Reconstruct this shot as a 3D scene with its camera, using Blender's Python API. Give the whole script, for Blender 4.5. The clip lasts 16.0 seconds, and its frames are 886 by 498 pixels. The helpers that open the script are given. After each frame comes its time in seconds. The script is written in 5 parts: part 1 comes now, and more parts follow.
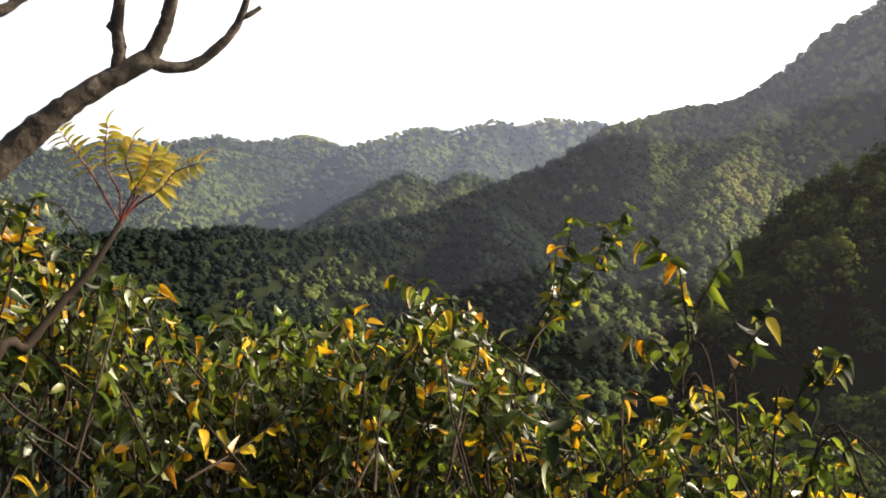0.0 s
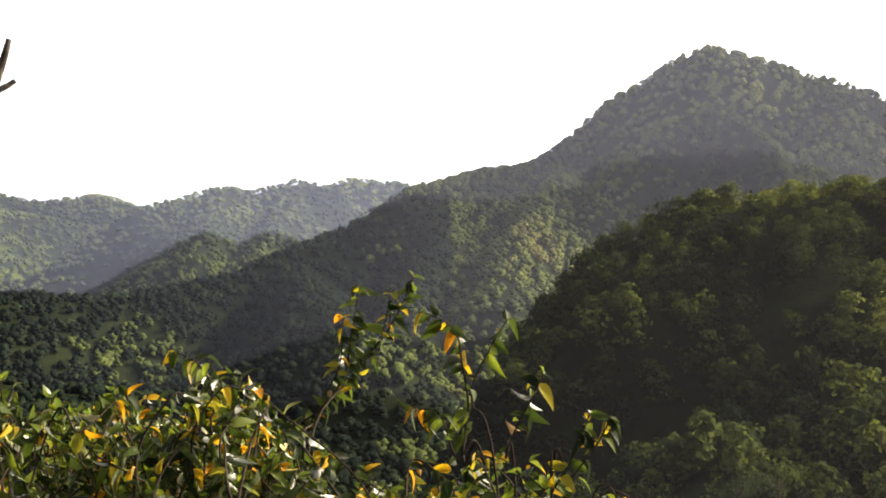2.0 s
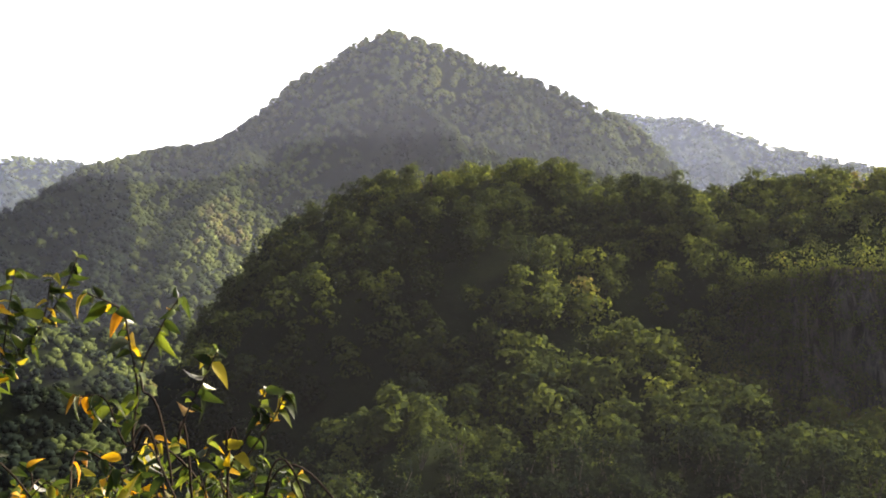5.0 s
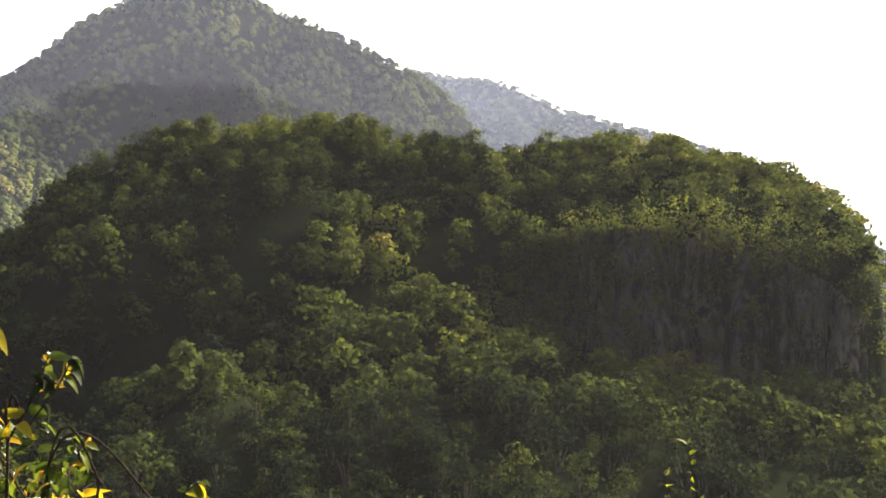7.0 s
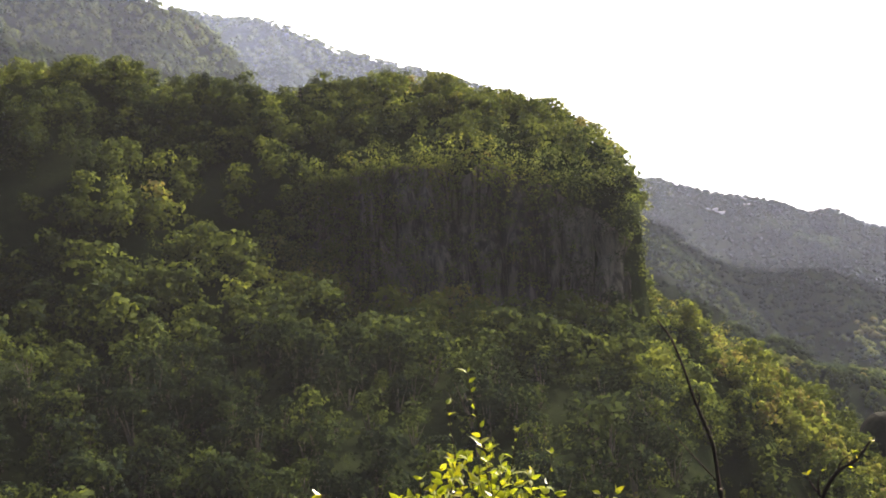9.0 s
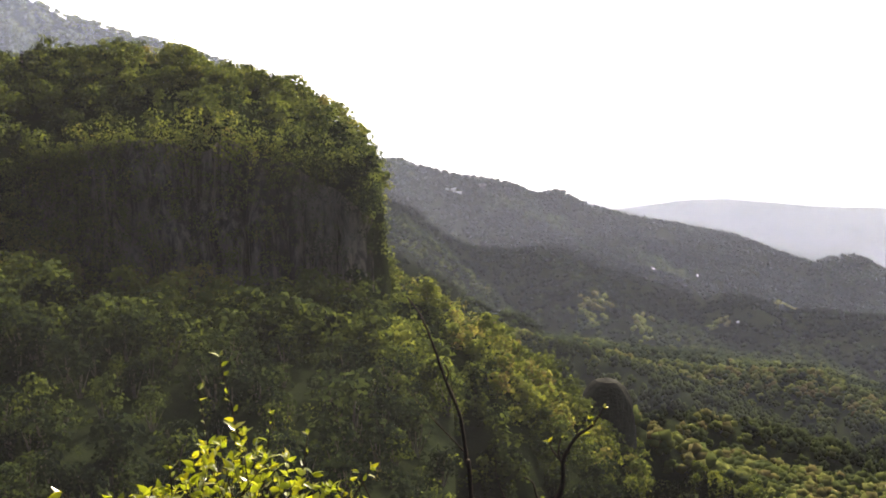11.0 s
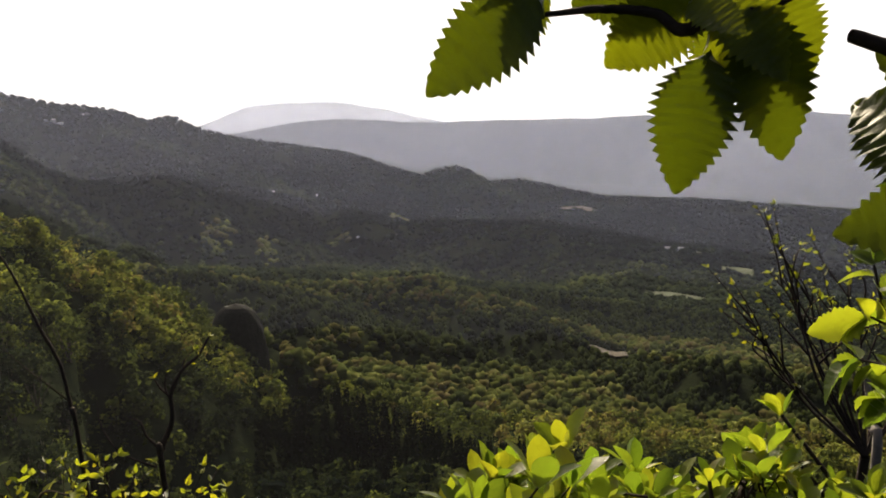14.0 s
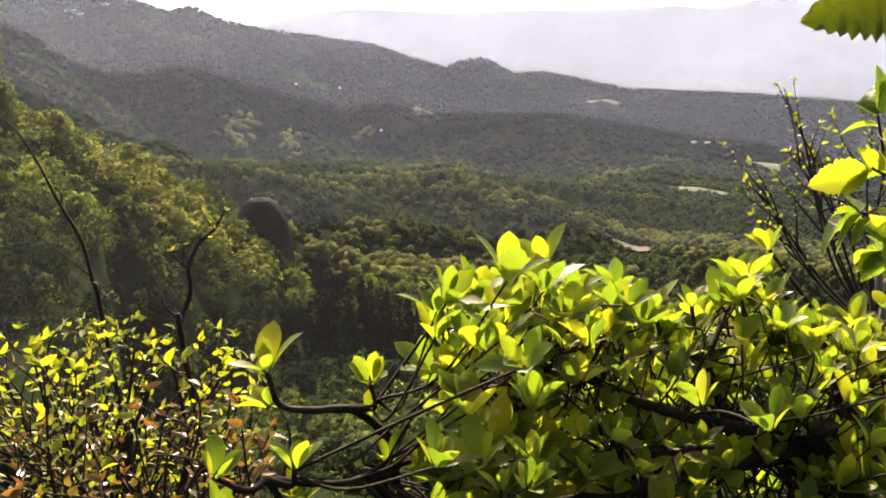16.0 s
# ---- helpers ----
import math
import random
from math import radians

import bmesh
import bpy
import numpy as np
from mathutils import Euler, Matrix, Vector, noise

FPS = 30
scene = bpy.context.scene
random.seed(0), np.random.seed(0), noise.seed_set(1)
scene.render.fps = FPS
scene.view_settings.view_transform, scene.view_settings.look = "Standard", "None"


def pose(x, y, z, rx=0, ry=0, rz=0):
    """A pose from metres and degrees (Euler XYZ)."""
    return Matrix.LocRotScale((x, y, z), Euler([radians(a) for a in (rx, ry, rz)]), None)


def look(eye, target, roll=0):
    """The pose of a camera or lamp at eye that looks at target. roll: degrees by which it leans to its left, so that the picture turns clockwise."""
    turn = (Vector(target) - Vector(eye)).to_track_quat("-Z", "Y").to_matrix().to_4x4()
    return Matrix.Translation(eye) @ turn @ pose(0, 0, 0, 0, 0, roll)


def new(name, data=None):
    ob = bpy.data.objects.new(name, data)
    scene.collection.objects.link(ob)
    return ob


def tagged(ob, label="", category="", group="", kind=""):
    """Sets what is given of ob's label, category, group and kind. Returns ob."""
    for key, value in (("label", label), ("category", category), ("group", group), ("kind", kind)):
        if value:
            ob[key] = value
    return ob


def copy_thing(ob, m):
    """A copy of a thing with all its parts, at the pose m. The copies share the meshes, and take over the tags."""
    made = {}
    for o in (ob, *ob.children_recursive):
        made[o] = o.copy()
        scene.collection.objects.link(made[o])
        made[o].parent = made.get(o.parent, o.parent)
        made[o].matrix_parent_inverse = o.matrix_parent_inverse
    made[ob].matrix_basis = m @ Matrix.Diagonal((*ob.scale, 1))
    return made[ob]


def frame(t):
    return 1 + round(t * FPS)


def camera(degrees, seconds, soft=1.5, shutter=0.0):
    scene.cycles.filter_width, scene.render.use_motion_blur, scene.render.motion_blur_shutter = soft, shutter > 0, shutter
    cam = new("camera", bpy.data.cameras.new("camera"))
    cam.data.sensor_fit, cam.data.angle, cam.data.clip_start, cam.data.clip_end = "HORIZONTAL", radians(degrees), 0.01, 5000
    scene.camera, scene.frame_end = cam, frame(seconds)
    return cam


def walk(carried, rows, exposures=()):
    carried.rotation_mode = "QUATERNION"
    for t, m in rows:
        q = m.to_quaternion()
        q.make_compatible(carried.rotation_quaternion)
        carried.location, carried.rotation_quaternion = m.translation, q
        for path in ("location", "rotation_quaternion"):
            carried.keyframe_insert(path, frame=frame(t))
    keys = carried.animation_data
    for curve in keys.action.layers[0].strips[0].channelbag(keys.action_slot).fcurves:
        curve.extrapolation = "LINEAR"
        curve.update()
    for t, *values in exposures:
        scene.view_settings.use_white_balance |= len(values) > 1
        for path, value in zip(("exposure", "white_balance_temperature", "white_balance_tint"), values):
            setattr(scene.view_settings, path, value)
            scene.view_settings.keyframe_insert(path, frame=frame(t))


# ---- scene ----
# ---------------------------------------------------------------- camera
cam = camera(48.21, 16.0, soft=1.8)
# seconds, eye x, y, z, heading (0 = +y, to the right positive), pitch, lean
PATH = [
    (0.0, -0.076, -0.030, 1.567, -40.73, -3.09, 0.68),
    (0.5, -0.080, -0.019, 1.569, -37.70, -2.60, 0.76),
    (1.0, -0.061, -0.029, 1.578, -35.20, -1.81, 0.43),
    (1.5, -0.040, -0.029, 1.581, -32.70, -0.82, 0.10),
    (2.0, -0.031, -0.006, 1.596, -29.46, 0.43, 0.11),
    (2.5, -0.011, 0.006, 1.600, -25.33, 0.85, 0.11),
    (3.0, -0.006, 0.010, 1.599, -22.99, 0.58, 0.42),
    (3.5, 0.014, 0.022, 1.592, -18.96, 0.27, -0.06),
    (5.8, -0.010, 0.008, 1.583, -7.43, -2.54, -0.81),
    (6.0, -0.007, 0.007, 1.590, -6.01, -3.23, -0.80),
    (6.5, 0.000, 0.003, 1.599, -3.29, -3.42, -0.33),
    (7.0, 0.000, 0.000, 1.600, 0.00, -3.41, 0.29),
    (7.5, 0.013, 0.009, 1.589, 4.62, -4.77, 0.09),
    (8.0, 0.029, 0.011, 1.588, 6.63, -5.40, -0.12),
    (8.2, 0.022, 0.010, 1.594, 7.68, -5.81, -0.47),
    (10.3, 0.011, 0.007, 1.597, 21.16, -8.02, -0.40),
    (10.5, -0.004, 0.015, 1.600, 22.56, -8.09, -0.11),
    (11.0, -0.014, 0.040, 1.598, 27.50, -8.23, 0.55),
    (11.5, -0.004, 0.077, 1.590, 32.52, -9.15, 0.17),
    (12.0, 0.013, 0.083, 1.591, 36.23, -9.46, -0.80),
    (12.5, 0.033, 0.059, 1.590, 41.10, -10.17, -0.15),
    (13.0, 0.046, 0.057, 1.584, 43.89, -11.11, 0.29),
    (13.5, 0.058, 0.045, 1.582, 45.87, -11.95, -0.23),
    (14.0, 0.081, 0.019, 1.589, 49.48, -12.49, 0.08),
    (14.5, 0.111, 0.012, 1.576, 53.10, -13.43, 0.36),
    (15.0, 0.124, -0.009, 1.566, 55.84, -14.31, 0.65),
    (15.5, 0.110, -0.031, 1.545, 54.35, -18.11, 0.44),
    (16.0, 0.083, -0.025, 1.529, 48.08, -18.61, -0.05),
]


def aim(x, y, z, heading, pitch, lean):
    a, p = radians(heading), radians(pitch)
    way = Vector((math.sin(a) * math.cos(p), math.cos(a) * math.cos(p), math.sin(p)))
    return look((x, y, z), Vector((x, y, z)) + way * 50, lean)


walk(cam, [(t, aim(*row)) for t, *row in PATH], exposures=[(0.0, 1.25, 6900, 10), (3.5, 1.3, 6900, 10), (6.0, 1.6, 6800, 10), (8.2, 1.65, 6800, 11), (10.5, 1.6, 6900, 11), (12.0, 0.85, 7000, 11), (14.0, 0.45, 7000, 12), (15.0, 0.6, 7000, 12), (15.5, 1.35, 7100, 13), (16.0, 1.8, 7100, 14)])

# ---------------------------------------------------------------- world and sun
SUN_HEADING, SUN_HEIGHT = 42.0, 32.0
world = bpy.data.worlds.new("sky")
scene.world = world
world.use_nodes = True
wn, wl = world.node_tree.nodes, world.node_tree.links
sky = wn.new("ShaderNodeTexSky")
sky.sky_type, sky.sun_disc = "NISHITA", False
sky.sun_elevation, sky.sun_rotation = radians(SUN_HEIGHT), radians(SUN_HEADING)
sky.air_density, sky.dust_density, sky.ozone_density, sky.altitude = 0.6, 10.0, 0.6, 300
wn["Background"].inputs["Strength"].default_value = 0.12
wl.new(sky.outputs[0], wn["Background"].inputs["Color"])

sun_data = bpy.data.lights.new("sun", "SUN")
sun_data.energy, sun_data.angle, sun_data.color = 5.0, radians(0.55), (1.0, 0.89, 0.67)
sun = new("sun", sun_data)
sa, se = radians(SUN_HEADING), radians(SUN_HEIGHT)
SUN_WAY = Vector((math.sin(sa) * math.cos(se), math.cos(sa) * math.cos(se), math.sin(se)))
sun.matrix_world = look(SUN_WAY * 900, (0, 0, 0))

# ---------------------------------------------------------------- materials
class Nodes:
    """A small hand for node materials."""

    def __init__(self, name):
        self.mat = bpy.data.materials.new(name)
        self.mat.use_nodes = True
        self.t = self.mat.node_tree
        self.t.nodes.clear()
        self.out = self.t.nodes.new("ShaderNodeOutputMaterial")

    def n(self, kind, **values):
        node = self.t.nodes.new("ShaderNode" + kind)
        for key, value in values.items():
            if key in node.inputs:
                node.inputs[key].default_value = value
            else:
                setattr(node, key, value)
        return node

    def link(self, a, b):
        self.t.links.new(a, b)

    def ramp(self, fac, stops):
        r = self.n("ValToRGB")
        while len(r.color_ramp.elements) < len(stops):
            r.color_ramp.elements.new(0.5)
        for e, (p, c) in zip(r.color_ramp.elements, stops):
            e.position, e.color = p, (*c, 1)
        self.link(fac, r.inputs[0])
        return r.outputs[0]

    def noise(self, scale, detail=4.0, coords="Object", rough=0.6):
        tc = self.n("TexCoord")
        nz = self.n("TexNoise", Scale=scale, Detail=detail, Roughness=rough)
        self.link(tc.outputs[coords], nz.inputs["Vector"])
        return nz.outputs["Fac"]

    def mix(self, fac, a, b, mode="MIX"):
        m = self.n("Mix", data_type="RGBA", blend_type=mode)
        for src, dst in ((fac, m.inputs[0]), (a, m.inputs[6]), (b, m.inputs[7])):
            if isinstance(src, (int, float)):
                dst.default_value = src
            elif isinstance(src, tuple):
                dst.default_value = (*src, 1)
            else:
                self.link(src, dst)
        return m.outputs[2]

    def math(self, op, a, b=0.0):
        m = self.n("Math", operation=op)
        for src, dst in ((a, m.inputs[0]), (b, m.inputs[1])):
            if isinstance(src, (int, float)):
                dst.default_value = src
            else:
                self.link(src, dst)
        return m.outputs[0]


def foliage(name, stops, through_light=0.4, big=0.02):
    """Leaves: colours run along stops by plant and by clump; some light passes through."""
    k = Nodes(name)
    tint = k.n("Attribute", attribute_name="tint").outputs["Fac"]
    rnd = k.n("ObjectInfo").outputs["Random"]
    isle = k.n("NewGeometry").outputs["Random Per Island"]
    patch = k.noise(big, 3.0)
    f = k.math("ADD", tint, k.math("MULTIPLY", rnd, 0.45))
    f = k.math("ADD", f, k.math("MULTIPLY", k.math("SUBTRACT", isle, 0.5), 0.12))
    f = k.math("ADD", f, k.math("MULTIPLY", k.math("SUBTRACT", patch, 0.5), 0.6))
    col = k.ramp(f, stops)
    d, t = k.n("BsdfDiffuse"), k.n("BsdfTranslucent")
    k.link(col, d.inputs["Color"])
    warm = k.mix(0.55, col, (1.25, 1.15, 0.55), "MULTIPLY")
    lift = k.mix(0.65, warm, k.mix(1.0, warm, (2.2, 2.2, 1.6), "MULTIPLY"))
    k.link(lift, t.inputs["Color"])
    m1 = k.n("MixShader", Fac=through_light)
    k.link(d.outputs[0], m1.inputs[1])
    k.link(t.outputs[0], m1.inputs[2])
    k.link(m1.outputs[0], k.out.inputs["Surface"])
    return k.mat


def solid(name, stops, scale, rough=0.85, bump=0.4, bump_scale=None, squash=None, spec=0.3):
    """An opaque, grainy surface: colour by noise at two scales, with relief."""
    k = Nodes(name)
    tc = k.n("TexCoord")
    vec = tc.outputs["Object"]
    if squash:
        mp = k.n("Mapping")
        mp.inputs["Scale"].default_value = squash
        k.link(vec, mp.inputs["Vector"])
        vec = mp.outputs[0]
    a = k.n("TexNoise", Scale=scale, Detail=8.0, Roughness=0.65)
    b = k.n("TexNoise", Scale=scale * 0.13, Detail=3.0)
    k.link(vec, a.inputs["Vector"])
    k.link(vec, b.inputs["Vector"])
    f = k.math("ADD", k.math("MULTIPLY", a.outputs["Fac"], 0.6), k.math("MULTIPLY", b.outputs["Fac"], 0.4))
    p = k.n("BsdfPrincipled", Roughness=rough)
    p.inputs["Specular IOR Level"].default_value = spec
    k.link(k.ramp(f, stops), p.inputs["Base Color"])
    nz = k.n("TexNoise", Scale=bump_scale or scale * 3, Detail=6.0)
    k.link(vec, nz.inputs["Vector"])
    bp = k.n("Bump", Strength=bump, Distance=0.3 / (bump_scale or scale * 3))
    k.link(nz.outputs["Fac"], bp.inputs["Height"])
    k.link(bp.outputs[0], p.inputs["Normal"])
    k.link(p.outputs[0], k.out.inputs["Surface"])
    return k.mat


def mist(name, thickness, tone=(0.84, 0.90, 1.0)):
    """Haze put into a sheet: lets most light straight through and scatters the rest in a set tone."""
    k = Nodes(name)
    tr = k.n("BsdfTransparent")
    d, e, both, m2 = k.n("BsdfDiffuse", Color=(*tone, 1)), k.n("BsdfTranslucent", Color=(*tone, 1)), k.n("AddShader"), k.n("MixShader")
    down, up = k.n("CombineXYZ", Z=-1.0), k.n("CombineXYZ", Z=1.0)
    k.link(down.outputs[0], e.inputs["Normal"])
    k.link(up.outputs[0], d.inputs["Normal"])
    k.link(d.outputs[0], both.inputs[0])
    k.link(e.outputs[0], both.inputs[1])
    wisps = k.noise(0.004, 3.0)
    k.link(k.math("MULTIPLY", k.math("ADD", k.math("MULTIPLY", wisps, 0.5), 0.75), k.math("MULTIPLY", k.n("Attribute", attribute_name="tint").outputs["Fac"], thickness)), m2.inputs[0])
    k.link(tr.outputs[0], m2.inputs[1])
    k.link(both.outputs[0], m2.inputs[2])
    k.link(m2.outputs[0], k.out.inputs["Surface"])
    return k.mat


FOREST = [(0.0, (0.008, 0.012, 0.010)), (0.12, (0.018, 0.026, 0.014)), (0.3, (0.034, 0.046, 0.018)), (0.55, (0.058, 0.074, 0.023)),
          (0.75, (0.090, 0.106, 0.029)), (0.88, (0.098, 0.084, 0.036)), (1.0, (0.125, 0.140, 0.042))]
MAT_FOREST = foliage("forest_leaves", FOREST, 0.4)
MAT_FAR = foliage("far_forest_leaves", FOREST, 0.05, big=0.008)
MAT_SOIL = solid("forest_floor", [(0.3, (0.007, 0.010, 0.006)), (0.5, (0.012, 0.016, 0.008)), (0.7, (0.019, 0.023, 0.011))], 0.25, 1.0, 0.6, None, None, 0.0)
MAT_ROCK = solid("cliff_rock", [(0.32, (0.014, 0.016, 0.011)), (0.46, (0.030, 0.028, 0.023)), (0.56, (0.115, 0.10, 0.082)), (0.66, (0.022, 0.025, 0.014))], 0.45, 0.95, 1.0, 0.9, (1.6, 1.6, 0.35), 0.1)
MAT_DARKROCK = solid("near_black_rock", [(0.35, (0.008, 0.010, 0.007)), (0.6, (0.020, 0.021, 0.016))], 0.5, 0.95, 1.0, 1.2, None, 0.1)
MAT_FIELD = solid("dry_field", [(0.35, (0.032, 0.027, 0.015)), (0.6, (0.058, 0.047, 0.028))], 0.2, 0.95)
MAT_MEADOW = solid("meadow_grass", [(0.35, (0.026, 0.040, 0.012)), (0.6, (0.050, 0.066, 0.020))], 0.1, 0.95)
MAT_SHEET = solid("pale_roofing", [(0.4, (0.25, 0.26, 0.27)), (0.6, (0.36, 0.36, 0.35))], 0.4, 0.5)
MAT_BARK_FAR = solid("far_bark", [(0.4, (0.05, 0.04, 0.03)), (0.6, (0.10, 0.085, 0.07))], 2.0, 0.9)

# ---------------------------------------------------------------- the land
EYE_Z = 1.6


def mesh_np(name, verts, faces, mat, smooth=False, tint=None, parent=None, normals=None):
    """One mesh object from arrays; all faces have the same number of corners."""
    me = bpy.data.meshes.new(name)
    verts, faces = np.asarray(verts, np.float32), np.asarray(faces, np.int32)
    nf, k = faces.shape
    me.vertices.add(len(verts))
    me.vertices.foreach_set("co", verts.ravel())
    me.loops.add(nf * k)
    me.loops.foreach_set("vertex_index", faces.ravel())
    me.polygons.add(nf)
    me.polygons.foreach_set("loop_start", np.arange(0, nf * k, k, dtype=np.int32))
    me.polygons.foreach_set("use_smooth", np.full(nf, smooth))
    if tint is not None:
        at = me.attributes.new("tint", "FLOAT", "POINT")
        at.data.foreach_set("value", np.asarray(tint, np.float32))
    me.update(calc_edges=True)
    if normals is not None:
        me.normals_split_custom_set_from_vertices(normals)
    me.materials.append(mat)
    ob = new(name, me)
    if parent is not None:
        ob.parent = parent
    return ob


def vnoise(x, y, seed=0):
    """Value noise on a unit grid, 0..1, smooth."""
    xi, yi = np.floor(x).astype(np.int64), np.floor(y).astype(np.int64)
    fx, fy = x - xi, y - yi
    fx, fy = fx * fx * (3 - 2 * fx), fy * fy * (3 - 2 * fy)

    def h(a, b):
        n = (a * 374761393 + b * 668265263 + seed * 974711) & 0x7FFFFFFF
        n = ((n ^ (n >> 13)) * 1274126177) & 0x7FFFFFFF
        return ((n ^ (n >> 16)) & 0xFFFF) / 65535.0
    return (h(xi, yi) * (1 - fx) + h(xi + 1, yi) * fx) * (1 - fy) + (h(xi, yi + 1) * (1 - fx) + h(xi + 1, yi + 1) * fx) * fy


def fbm(x, y, size, octaves=4, seed=0):
    v, amp, tot = 0.0, 1.0, 0.0
    for o in range(octaves):
        v = v + amp * (vnoise(x / size, y / size, seed + o) - 0.5)
        tot, amp, size = tot + amp, amp * 0.5, size * 0.5
    return v / tot * 2


def ridge(points, drop, steep, tree):
    """A ridge line: points of heading, elevation seen from the lookout, distance. tree: canopy height on it."""
    p = []
    for az, el, d in points:
        p.append((d * math.sin(radians(az)), d * math.cos(radians(az)), EYE_Z + d * math.tan(radians(el)) - tree))
    return np.array(p), drop, steep


def spread(els, d0, d1):
    """Headings and elevations with distances running evenly from d0 to d1."""
    n = len(els) - 1
    return [(a, e, d0 + (d1 - d0) * i / n) for i, (a, e) in enumerate(els)]


